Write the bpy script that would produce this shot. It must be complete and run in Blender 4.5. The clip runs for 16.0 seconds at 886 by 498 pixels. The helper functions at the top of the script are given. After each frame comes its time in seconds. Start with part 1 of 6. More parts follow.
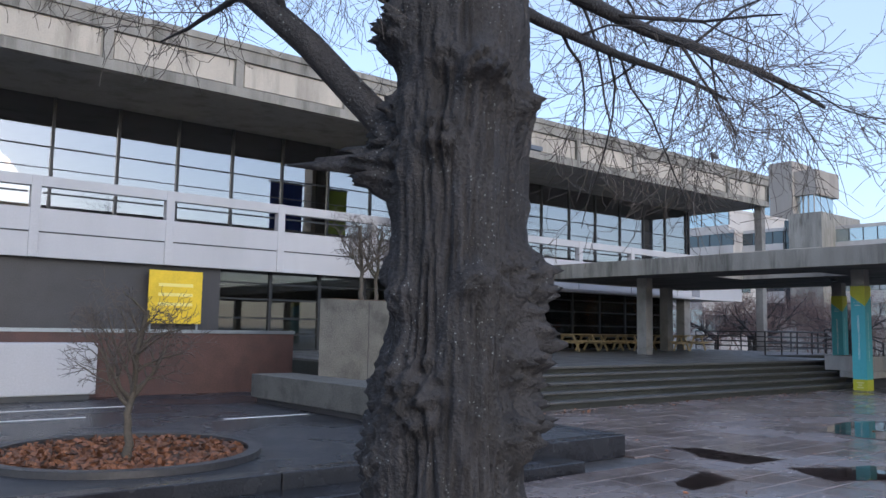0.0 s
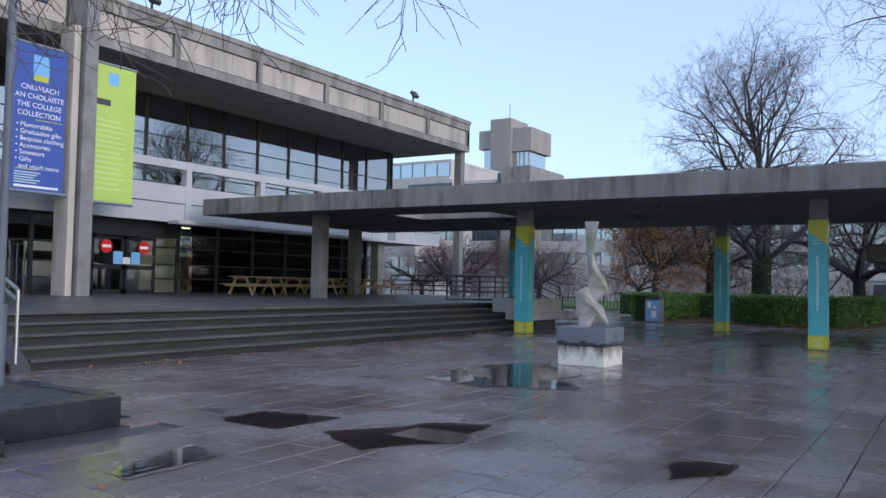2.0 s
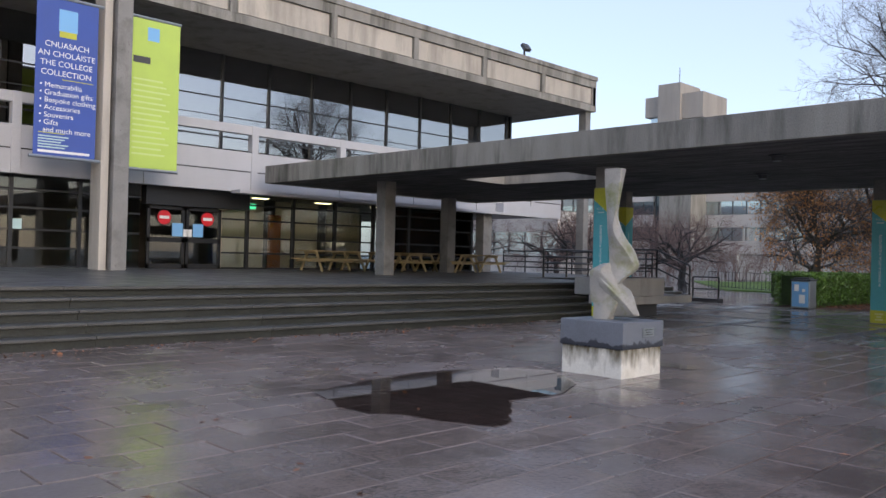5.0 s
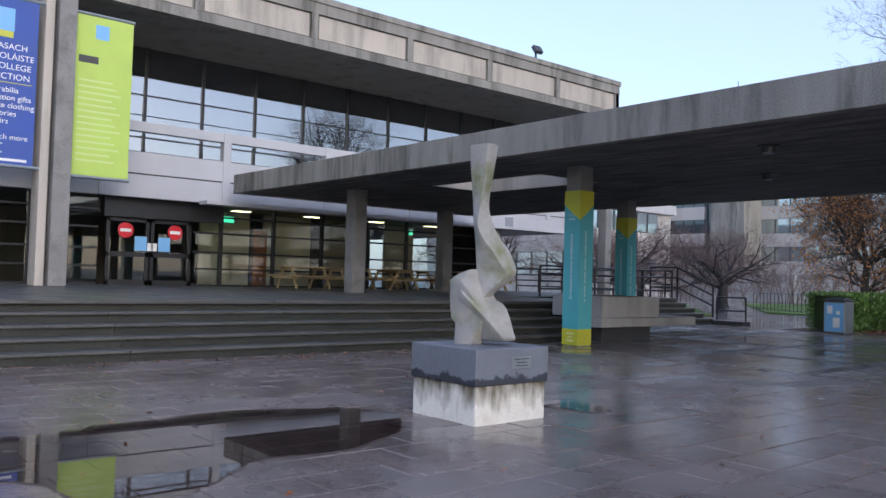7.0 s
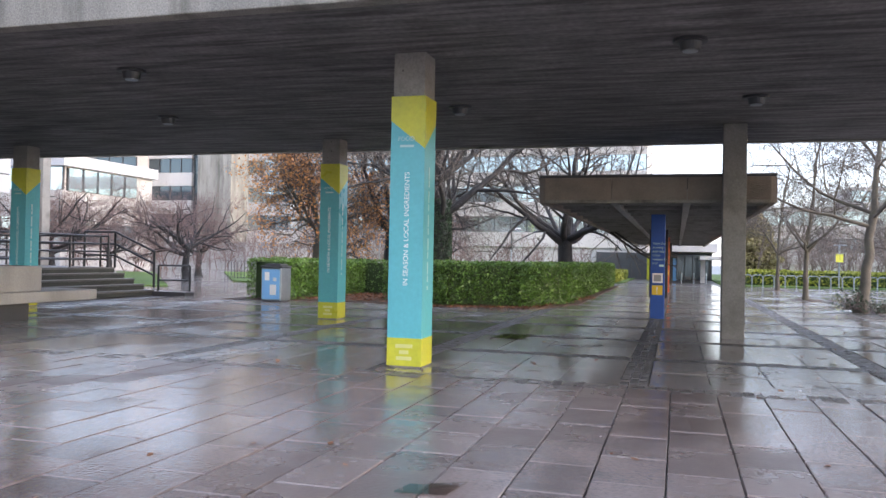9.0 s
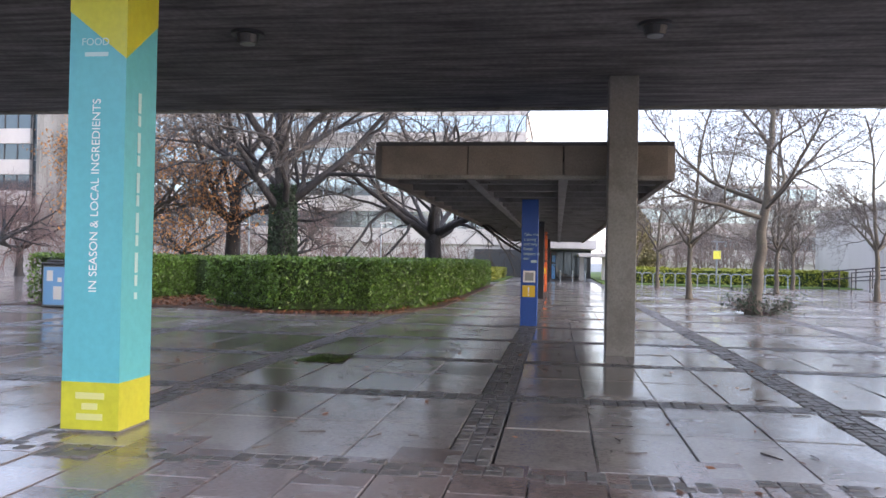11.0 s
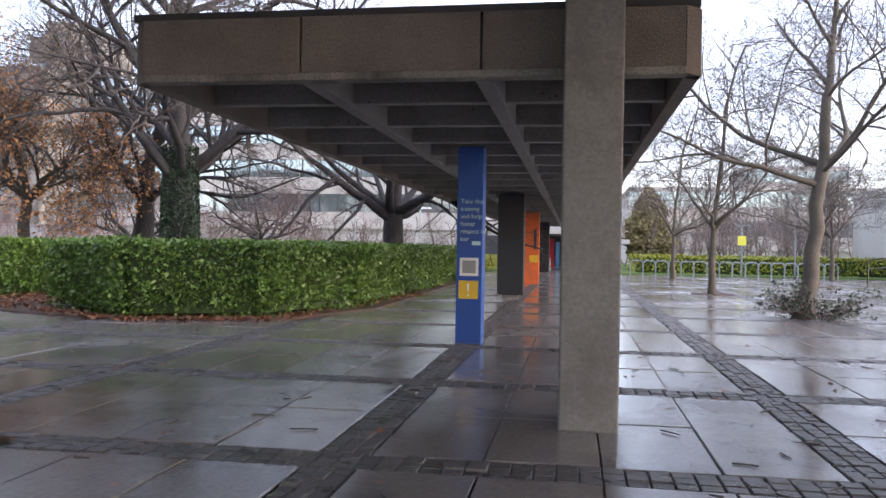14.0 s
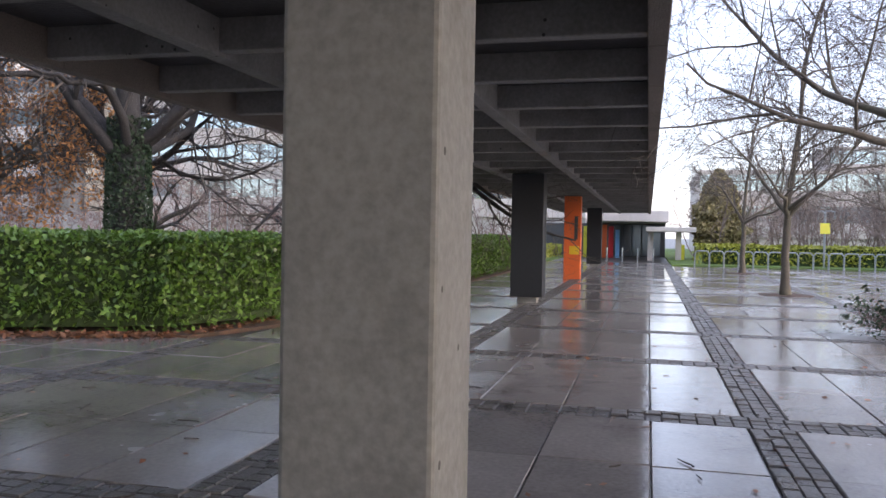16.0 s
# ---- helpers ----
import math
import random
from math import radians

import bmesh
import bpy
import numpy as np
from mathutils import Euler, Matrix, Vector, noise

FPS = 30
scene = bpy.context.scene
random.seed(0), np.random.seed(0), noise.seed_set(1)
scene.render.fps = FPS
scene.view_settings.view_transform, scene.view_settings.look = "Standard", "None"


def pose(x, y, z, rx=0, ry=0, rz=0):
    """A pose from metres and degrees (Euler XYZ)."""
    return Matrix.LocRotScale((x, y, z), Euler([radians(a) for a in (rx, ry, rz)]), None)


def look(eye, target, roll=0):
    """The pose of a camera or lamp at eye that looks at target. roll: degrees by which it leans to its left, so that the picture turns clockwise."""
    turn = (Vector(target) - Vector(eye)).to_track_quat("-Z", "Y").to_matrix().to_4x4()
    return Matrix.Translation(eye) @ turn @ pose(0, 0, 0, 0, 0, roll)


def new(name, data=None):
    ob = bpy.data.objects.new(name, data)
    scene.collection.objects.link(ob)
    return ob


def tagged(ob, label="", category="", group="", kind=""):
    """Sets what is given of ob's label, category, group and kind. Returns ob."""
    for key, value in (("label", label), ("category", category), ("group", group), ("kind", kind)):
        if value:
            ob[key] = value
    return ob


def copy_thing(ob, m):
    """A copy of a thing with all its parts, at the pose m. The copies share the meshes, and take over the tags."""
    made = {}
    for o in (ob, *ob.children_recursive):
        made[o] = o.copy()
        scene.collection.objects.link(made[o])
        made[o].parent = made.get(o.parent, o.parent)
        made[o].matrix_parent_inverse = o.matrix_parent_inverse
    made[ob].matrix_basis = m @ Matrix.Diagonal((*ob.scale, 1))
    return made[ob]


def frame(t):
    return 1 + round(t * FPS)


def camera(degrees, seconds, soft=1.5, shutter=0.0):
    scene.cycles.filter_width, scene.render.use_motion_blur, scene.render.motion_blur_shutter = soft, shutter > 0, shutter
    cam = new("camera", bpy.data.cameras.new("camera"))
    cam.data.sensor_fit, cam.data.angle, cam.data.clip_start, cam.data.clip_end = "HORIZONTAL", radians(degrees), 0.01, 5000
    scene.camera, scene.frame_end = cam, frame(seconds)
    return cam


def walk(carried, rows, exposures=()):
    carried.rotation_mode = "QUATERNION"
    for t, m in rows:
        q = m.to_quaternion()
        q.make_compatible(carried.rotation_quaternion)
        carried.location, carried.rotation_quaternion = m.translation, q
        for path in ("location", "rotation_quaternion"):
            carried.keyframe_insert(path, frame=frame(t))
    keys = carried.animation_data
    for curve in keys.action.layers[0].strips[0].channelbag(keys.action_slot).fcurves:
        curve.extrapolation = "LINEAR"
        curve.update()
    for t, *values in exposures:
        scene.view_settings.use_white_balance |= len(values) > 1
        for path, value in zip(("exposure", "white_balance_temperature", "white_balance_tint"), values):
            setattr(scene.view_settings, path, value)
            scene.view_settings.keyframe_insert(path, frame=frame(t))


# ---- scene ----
cam = camera(57.6, 16.0)
PATH = [
    (0, (-1.606, -0.446, 1.748), (-0.346, 1.095, 1.944), 1.0),
    (0.5, (-0.504, -0.264, 1.675), (0.898, 1.153, 1.837), 1.2),
    (1, (0.541, -0.202, 1.621), (2.036, 1.119, 1.757), 1.1),
    (1.5, (1.697, -0.136, 1.516), (3.280, 1.081, 1.624), 1.3),
    (2, (2.579, -0.304, 1.507), (4.263, 0.771, 1.591), 1.2),
    (2.5, (3.482, -0.460, 1.519), (5.223, 0.521, 1.602), 1.2),
    (3, (4.419, -0.578, 1.509), (6.235, 0.257, 1.590), 1.3),
    (3.5, (5.407, -0.591, 1.494), (7.255, 0.171, 1.561), 1.4),
    (4, (6.203, -0.566, 1.474), (8.046, 0.209, 1.524), 1.4),
    (4.5, (7.131, -0.481, 1.459), (8.803, 0.615, 1.493), 1.7),
    (5, (8.035, -0.452, 1.513), (9.442, 0.970, 1.531), 1.5),
    (5.2, (8.394, -0.439, 1.527), (9.745, 1.035, 1.547), 1.4),
    (7.3, (12.297, -0.360, 1.380), (13.583, 1.170, 1.453), 1.6),
    (7.5, (12.653, -0.360, 1.378), (14.072, 1.048, 1.454), 1.1),
    (7.6, (12.867, -0.386, 1.375), (14.362, 0.941, 1.436), 1.4),
    (8, (13.747, -0.561, 1.304), (15.464, 0.462, 1.385), 1.0),
    (8.5, (14.760, -0.473, 1.333), (16.605, 0.298, 1.377), 1.0),
    (9, (15.726, -0.493, 1.341), (17.646, 0.065, 1.365), 1.1),
    (9.5, (16.724, -0.522, 1.354), (18.679, -0.102, 1.377), 1.1),
    (10, (17.683, -0.554, 1.366), (19.651, -0.197, 1.392), 0.9),
    (10.2, (18.095, -0.557, 1.352), (20.066, -0.218, 1.378), 0.9),
    (12.5, (22.725, -0.824, 1.252), (24.712, -0.594, 1.268), 1.2),
    (13, (23.751, -0.958, 1.283), (25.737, -0.722, 1.286), 0.9),
    (13.5, (24.631, -1.154, 1.235), (26.614, -0.890, 1.236), 1.3),
    (14, (25.556, -1.356, 1.216), (27.530, -1.036, 1.212), 1.0),
    (14.5, (26.539, -1.543, 1.287), (28.485, -1.083, 1.263), 1.0),
    (15, (27.443, -1.739, 1.287), (29.375, -1.224, 1.253), 1.3),
    (15.5, (28.37, -1.95, 1.275), (30.305, -1.445, 1.238), 0.9),
    (16, (29.22, -2.15, 1.33), (31.158, -1.656, 1.29), 1.0),
]
walk(cam, [(t, look(eye, target, roll)) for t, eye, target, roll in PATH],
     [(0.0, 0.4, 5650, 12), (1.5, 0.28, 5450, 13), (3.5, 0.33, 6200, 16), (5.0, 0.38, 6250, 15), (7.5, 0.52, 5700, 15), (8.2, 1.1, 6150, 15), (9.0, 1.78, 6450, 16), (10.0, 1.8, 6500, 18), (12.5, 1.68, 6550, 21), (14.5, 1.6, 6550, 21), (16.0, 1.45, 6500, 20)])

# ---- sky and light ----
world = bpy.data.worlds.new("sky")
scene.world = world
world.use_nodes = True
wn, wl = world.node_tree.nodes, world.node_tree.links
sky = wn.new("ShaderNodeTexSky")
sky.sky_type = "NISHITA"
sky.sun_disc = False
SUN_AZ, SUN_EL = -105.0, 20.0      # azimuth measured from +x towards +y
sky.sun_elevation = radians(SUN_EL)
sky.sun_rotation = radians(90.0 - SUN_AZ)
sky.air_density, sky.dust_density, sky.ozone_density = 1.0, 1.5, 2.0
wn["Background"].inputs["Strength"].default_value = 0.12
wl.new(sky.outputs["Color"], wn["Background"].inputs["Color"])
# thin even pale layer added over the whole sky to level its light
veil, both = wn.new("ShaderNodeBackground"), wn.new("ShaderNodeAddShader")
veil.inputs["Color"].default_value, veil.inputs["Strength"].default_value = (0.86, 0.90, 1.0, 1), 0.38
wl.new(wn["Background"].outputs[0], both.inputs[0])
wl.new(veil.outputs[0], both.inputs[1])
wl.new(both.outputs[0], wn["World Output"].inputs["Surface"])
sun = new("sun", bpy.data.lights.new("sun", "SUN"))
sun.data.energy, sun.data.angle, sun.data.color = 0.5, radians(30), (1.0, 0.93, 0.85)
sd = Vector((math.cos(radians(SUN_AZ)), math.sin(radians(SUN_AZ)), math.tan(radians(SUN_EL))))
sun.matrix_world = look((0, 0, 40), Vector((0, 0, 40)) - sd)

# ---- materials ----


def mat(name, color, rough=0.7, var=0.25, scale=3.0, fine=40.0, bump=0.2, metal=0.0, stain=None, stain_scale=0.8,
        stain_amount=0.5, streak=False, island=0.0, spec=0.5, rough_var=0.1):
    """Painted, cast or grown surface: base colour with two scales of variation, stains, fine relief."""
    m = bpy.data.materials.new(name)
    m.use_nodes = True
    nt = m.node_tree
    n, l = nt.nodes, nt.links
    b = n["Principled BSDF"]
    geo = n.new("ShaderNodeNewGeometry")
    mp = n.new("ShaderNodeMapping")
    l.new(geo.outputs["Position"], mp.inputs["Vector"])
    if streak:
        mp.inputs["Scale"].default_value = (1, 1, 0.16)
    big = n.new("ShaderNodeTexNoise")
    big.inputs["Scale"].default_value, big.inputs["Detail"].default_value = scale, 6
    small = n.new("ShaderNodeTexNoise")
    small.inputs["Scale"].default_value, small.inputs["Detail"].default_value = fine, 4
    l.new(mp.outputs[0], big.inputs["Vector"])
    l.new(geo.outputs["Position"], small.inputs["Vector"])
    add = n.new("ShaderNodeMath")
    add.operation = "ADD"
    l.new(big.outputs["Fac"], add.inputs[0])
    l.new(small.outputs["Fac"], add.inputs[1])
    last = add.outputs[0]
    if island:
        rpi, oi = geo.outputs["Random Per Island"], n.new("ShaderNodeObjectInfo").outputs["Random"]
        s1 = n.new("ShaderNodeMath")
        l.new(rpi, s1.inputs[0])
        l.new(oi, s1.inputs[1])
        fr = n.new("ShaderNodeMath")
        fr.operation = "FRACT"
        l.new(s1.outputs[0], fr.inputs[0])
        mi = n.new("ShaderNodeMath")
        mi.operation = "MULTIPLY_ADD"
        l.new(fr.outputs[0], mi.inputs[0])
        mi.inputs[1].default_value = island
        l.new(last, mi.inputs[2])
        last = mi.outputs[0]
    ramp = n.new("ShaderNodeMapRange")
    ramp.inputs["From Min"].default_value, ramp.inputs["From Max"].default_value = 0.7, 1.3 + island
    ramp.inputs["To Min"].default_value, ramp.inputs["To Max"].default_value = 1 - var, 1 + var
    l.new(last, ramp.inputs["Value"])
    hsv = n.new("ShaderNodeHueSaturation")
    hsv.inputs["Color"].default_value = (*color, 1)
    l.new(ramp.outputs[0], hsv.inputs["Value"])
    col = hsv.outputs["Color"]
    if stain:
        st = n.new("ShaderNodeTexNoise")
        st.inputs["Scale"].default_value, st.inputs["Detail"].default_value = stain_scale, 8
        st.inputs["Roughness"].default_value = 0.65
        l.new(mp.outputs[0], st.inputs["Vector"])
        sr = n.new("ShaderNodeMapRange")
        sr.inputs["From Min"].default_value, sr.inputs["From Max"].default_value = 0.5, 0.68
        sr.inputs["To Max"].default_value = stain_amount
        l.new(st.outputs["Fac"], sr.inputs["Value"])
        mx = n.new("ShaderNodeMix")
        mx.data_type = "RGBA"
        l.new(sr.outputs[0], mx.inputs["Factor"])
        l.new(col, mx.inputs["A"])
        mx.inputs["B"].default_value = (*stain, 1)
        col = mx.outputs["Result"]
    l.new(col, b.inputs["Base Color"])
    rr = n.new("ShaderNodeMapRange")
    rr.inputs["From Min"].default_value, rr.inputs["From Max"].default_value = 0.3, 0.7
    rr.inputs["To Min"].default_value, rr.inputs["To Max"].default_value = max(0.02, rough - rough_var), min(1, rough + rough_var)
    l.new(big.outputs["Fac"], rr.inputs["Value"])
    l.new(rr.outputs[0], b.inputs["Roughness"])
    b.inputs["Metallic"].default_value = metal
    b.inputs["Specular IOR Level"].default_value = spec
    if bump:
        bp = n.new("ShaderNodeBump")
        bp.inputs["Strength"].default_value, bp.inputs["Distance"].default_value = bump, 0.02
        l.new(small.outputs["Fac"], bp.inputs["Height"])
        l.new(bp.outputs[0], b.inputs["Normal"])
    return m


def plain(name, color, rough=0.5, metal=0.0, emit=0.0):
    m = bpy.data.materials.new(name)
    m.use_nodes = True
    b = m.node_tree.nodes["Principled BSDF"]
    b.inputs["Base Color"].default_value = (*color, 1)
    b.inputs["Roughness"].default_value, b.inputs["Metallic"].default_value = rough, metal
    if emit:
        b.inputs["Emission Color"].default_value = (*color, 1)
        b.inputs["Emission Strength"].default_value = emit
    return m


def wet_paving(name, color, island, var=0.3, wet=(0.42, 0.6), rough=(0.5, 0.08), bump=0.12):
    """Rain-wet slabs: per-slab tone, film of water that pools in soft patches."""
    m = mat(name, color, 0.4, var, 1.3, 30, bump, island=island, stain=tuple(c * 0.45 for c in color), stain_scale=0.9, stain_amount=0.6)
    nt = m.node_tree
    n, l = nt.nodes, nt.links
    b = n["Principled BSDF"]
    geo = n.new("ShaderNodeNewGeometry")
    w = n.new("ShaderNodeTexNoise")
    w.inputs["Scale"].default_value, w.inputs["Detail"].default_value, w.inputs["Roughness"].default_value = 0.45, 5, 0.6
    l.new(geo.outputs["Position"], w.inputs["Vector"])
    oi = n.new("ShaderNodeObjectInfo")
    s1 = n.new("ShaderNodeMath")
    l.new(geo.outputs["Random Per Island"], s1.inputs[0])
    l.new(oi.outputs["Random"], s1.inputs[1])
    fr = n.new("ShaderNodeMath")
    fr.operation = "FRACT"
    l.new(s1.outputs[0], fr.inputs[0])
    ma = n.new("ShaderNodeMath")
    ma.operation = "MULTIPLY_ADD"
    l.new(fr.outputs[0], ma.inputs[0])
    ma.inputs[1].default_value = 0.1
    l.new(w.outputs["Fac"], ma.inputs[2])
    r = n.new("ShaderNodeMapRange")
    r.inputs["From Min"].default_value, r.inputs["From Max"].default_value = wet
    r.inputs["To Min"].default_value, r.inputs["To Max"].default_value = rough
    l.new(ma.outputs[0], r.inputs["Value"])
    for k in list(b.inputs["Roughness"].links):
        l.remove(k)
    l.new(r.outputs[0], b.inputs["Roughness"])
    b.inputs["Specular IOR Level"].default_value = 1.0
    return m


def glass(name, tint=(0.8, 0.84, 0.84), gloss=1.0, ior=1.9):
    m = bpy.data.materials.new(name)
    m.use_nodes = True
    n, l = m.node_tree.nodes, m.node_tree.links
    n.remove(n["Principled BSDF"])
    tr, gl, fr, mx = n.new("ShaderNodeBsdfTransparent"), n.new("ShaderNodeBsdfGlossy"), n.new("ShaderNodeFresnel"), n.new("ShaderNodeMixShader")
    tr.inputs["Color"].default_value = (*tint, 1)
    gl.inputs["Roughness"].default_value = 0.01
    gl.inputs["Color"].default_value = (gloss, gloss, gloss, 1)
    fr.inputs["IOR"].default_value = ior
    l.new(fr.outputs[0], mx.inputs[0])
    l.new(tr.outputs[0], mx.inputs[1])
    l.new(gl.outputs[0], mx.inputs[2])
    l.new(mx.outputs[0], n["Material Output"].inputs["Surface"])
    return m


CONC = mat("weathered_concrete", (0.26, 0.247, 0.22), 0.8, 0.4, 1.6, 50, 0.25, stain=(0.065, 0.062, 0.05), stain_scale=1.5, stain_amount=0.85, streak=True)
CONC_LIGHT = mat("pale_concrete_panel", (0.46, 0.42, 0.36), 0.8, 0.2, 1.2, 40, 0.2, stain=(0.2, 0.18, 0.15), stain_scale=1.1, stain_amount=0.7, streak=True)
# Very dark concrete, also used for the deck, groove, web and recessed feet.
CONC_DARK = mat("dark_concrete", (0.05, 0.048, 0.05), 0.45, 0.3, 1.2, 30, 0.25, stain=(0.04, 0.04, 0.04), stain_scale=0.6, stain_amount=0.7)
CONC_COL = mat("column_concrete", (0.235, 0.228, 0.215), 0.75, 0.22, 1.1, 35, 0.12, stain=(0.12, 0.112, 0.1), stain_scale=1.5, stain_amount=0.7)
WET_WALL = mat("algae_stained_wall", (0.125, 0.12, 0.105), 0.65, 0.4, 2.0, 40, 0.35, stain=(0.05, 0.05, 0.042), stain_scale=2.2, stain_amount=0.8)
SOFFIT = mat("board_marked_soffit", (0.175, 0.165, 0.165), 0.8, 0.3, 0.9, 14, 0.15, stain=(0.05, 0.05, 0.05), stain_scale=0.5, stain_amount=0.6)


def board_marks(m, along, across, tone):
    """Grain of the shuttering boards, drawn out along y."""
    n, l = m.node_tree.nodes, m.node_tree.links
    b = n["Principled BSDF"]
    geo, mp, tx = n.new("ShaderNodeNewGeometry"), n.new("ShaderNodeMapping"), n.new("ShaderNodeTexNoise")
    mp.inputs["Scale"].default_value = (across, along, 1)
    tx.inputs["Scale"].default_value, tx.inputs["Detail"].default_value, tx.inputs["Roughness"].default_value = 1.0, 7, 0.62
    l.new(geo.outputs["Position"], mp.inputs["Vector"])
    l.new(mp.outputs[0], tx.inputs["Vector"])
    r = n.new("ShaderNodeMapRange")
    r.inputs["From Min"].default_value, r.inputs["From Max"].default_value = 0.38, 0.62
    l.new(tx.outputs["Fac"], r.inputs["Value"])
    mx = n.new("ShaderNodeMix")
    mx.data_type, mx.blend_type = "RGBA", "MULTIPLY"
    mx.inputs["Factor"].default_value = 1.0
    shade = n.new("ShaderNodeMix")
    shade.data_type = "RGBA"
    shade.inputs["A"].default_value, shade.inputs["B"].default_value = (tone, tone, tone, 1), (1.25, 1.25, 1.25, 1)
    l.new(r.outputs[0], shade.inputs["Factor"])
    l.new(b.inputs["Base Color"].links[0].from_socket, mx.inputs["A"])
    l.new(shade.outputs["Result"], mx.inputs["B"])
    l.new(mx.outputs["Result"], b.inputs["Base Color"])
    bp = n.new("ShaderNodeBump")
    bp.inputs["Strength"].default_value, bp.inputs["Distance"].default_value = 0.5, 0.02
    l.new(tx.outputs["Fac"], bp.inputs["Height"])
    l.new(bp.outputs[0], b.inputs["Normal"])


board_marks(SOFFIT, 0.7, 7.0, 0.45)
AGGREGATE = mat("exposed_aggregate", (0.24, 0.205, 0.175), 0.85, 0.3, 2.0, 90, 0.9, stain=(0.12, 0.1, 0.09), stain_scale=1.0, stain_amount=0.5)
SPANDREL = mat("grey_painted_concrete", (0.46, 0.46, 0.475), 0.6, 0.08, 1.0, 30, 0.08, stain=(0.4, 0.4, 0.4), stain_amount=0.4, streak=True)
STEP = mat("worn_step_concrete", (0.078, 0.077, 0.073), 0.38, 0.3, 2.0, 40, 0.3, stain=(0.05, 0.05, 0.045), stain_scale=1.2, stain_amount=0.8)
PAVE_A = wet_paving("wet_brown_paving", (0.18, 0.143, 0.132), 0.55, 0.36, (0.36, 0.62), (0.44, 0.095))
PAVE_B = wet_paving("wet_grey_slabs", (0.25, 0.228, 0.212), 0.6, 0.4, (0.34, 0.58), (0.36, 0.085), 0.09)
SETT = mat("wet_dark_setts", (0.115, 0.106, 0.1), 0.35, 0.4, 5, 60, 0.5, island=0.6, rough_var=0.15)
JOINT = mat("wet_joint_bed", (0.07, 0.065, 0.062), 0.4, 0.3, 3, 50, 0.4)
ASPHALT = mat("wet_asphalt", (0.032, 0.033, 0.038), 0.28, 0.3, 0.8, 120, 0.5, rough_var=0.18)
GLASS = glass("window_glass", (0.8, 0.84, 0.84), 1.0, 1.55)
GLASS_UP = glass("reflective_glass", (0.92, 0.92, 0.9), 1.0, 4.0)
WATER = glass("puddle_water", (0.72, 0.66, 0.62), 1.0, 1.33)
FRAME = plain("black_window_frame", (0.015, 0.016, 0.018), 0.4)
METAL = mat("galvanised_steel", (0.32, 0.35, 0.37), 0.4, 0.15, 6, 60, 0.05, metal=0.7)
POLE = mat("blue_grey_painted_steel", (0.13, 0.15, 0.18), 0.45, 0.15, 4, 60, 0.05)
RAILBLK = plain("black_railing_paint", (0.012, 0.012, 0.014), 0.35)
WHITE = mat("white_render", (0.72, 0.70, 0.64), 0.75, 0.12, 3, 40, 0.15, stain=(0.3, 0.26, 0.19), stain_scale=2.2, stain_amount=0.7, streak=True)
BARK = mat("dark_furrowed_bark", (0.034, 0.031, 0.031), 0.7, 0.6, 9, 45, 1.0, stain=(0.012, 0.011, 0.012), stain_scale=6.0, stain_amount=0.85, streak=True)
def speckle(m, color, scale, size, share):
    """Pale crusts of lichen, scattered dot by dot over a material."""
    n, l = m.node_tree.nodes, m.node_tree.links
    b = n["Principled BSDF"]
    geo, vo = n.new("ShaderNodeNewGeometry"), n.new("ShaderNodeTexVoronoi")
    vo.inputs["Scale"].default_value = scale
    patch = n.new("ShaderNodeTexNoise")
    patch.inputs["Scale"].default_value = 2.2
    l.new(geo.outputs["Position"], vo.inputs["Vector"])
    l.new(geo.outputs["Position"], patch.inputs["Vector"])
    sep = n.new("ShaderNodeSeparateColor")
    l.new(vo.outputs["Color"], sep.inputs[0])
    near, some, where, both, all_ = [n.new("ShaderNodeMath") for _ in range(5)]
    near.operation, some.operation, where.operation, both.operation, all_.operation = "LESS_THAN", "LESS_THAN", "GREATER_THAN", "MULTIPLY", "MULTIPLY"
    near.inputs[1].default_value, some.inputs[1].default_value, where.inputs[1].default_value = size, share, 0.53
    l.new(vo.outputs["Distance"], near.inputs[0])
    l.new(sep.outputs[0], some.inputs[0])
    l.new(patch.outputs["Fac"], where.inputs[0])
    l.new(near.outputs[0], both.inputs[0])
    l.new(some.outputs[0], both.inputs[1])
    l.new(both.outputs[0], all_.inputs[0])
    l.new(where.outputs[0], all_.inputs[1])
    mx = n.new("ShaderNodeMix")
    mx.data_type = "RGBA"
    old = b.inputs["Base Color"].links[0].from_socket
    l.new(all_.outputs[0], mx.inputs["Factor"])
    l.new(old, mx.inputs["A"])
    mx.inputs["B"].default_value = (*color, 1)
    l.new(mx.outputs["Result"], b.inputs["Base Color"])


speckle(CONC_COL, (0.07, 0.065, 0.06), 11.0, 0.13, 0.3)
speckle(BARK, (0.2, 0.215, 0.205), 48.0, 0.26, 0.2)
BARK_GREY = mat("grey_bark", (0.095, 0.08, 0.062), 0.85, 0.35, 4, 40, 0.6, stain=(0.08, 0.085, 0.045), stain_scale=1.8, stain_amount=0.6)
CONC_GREY = mat("pale_grey_cast_concrete", (0.38, 0.375, 0.365), 0.75, 0.2, 1.5, 40, 0.2, stain=(0.2, 0.195, 0.18), stain_scale=1.3, stain_amount=0.6, streak=True)
TWIG = mat("twig_bark", (0.095, 0.08, 0.07), 0.8, 0.3, 3, 30, 0.2)
TWIG_BROWN = mat("brown_pink_twig_bark", (0.2, 0.15, 0.135), 0.8, 0.3, 3, 30, 0.0)
TWIG_PINK = mat("reddish_twig_bark", (0.17, 0.115, 0.105), 0.8, 0.3, 3, 30, 0.2)
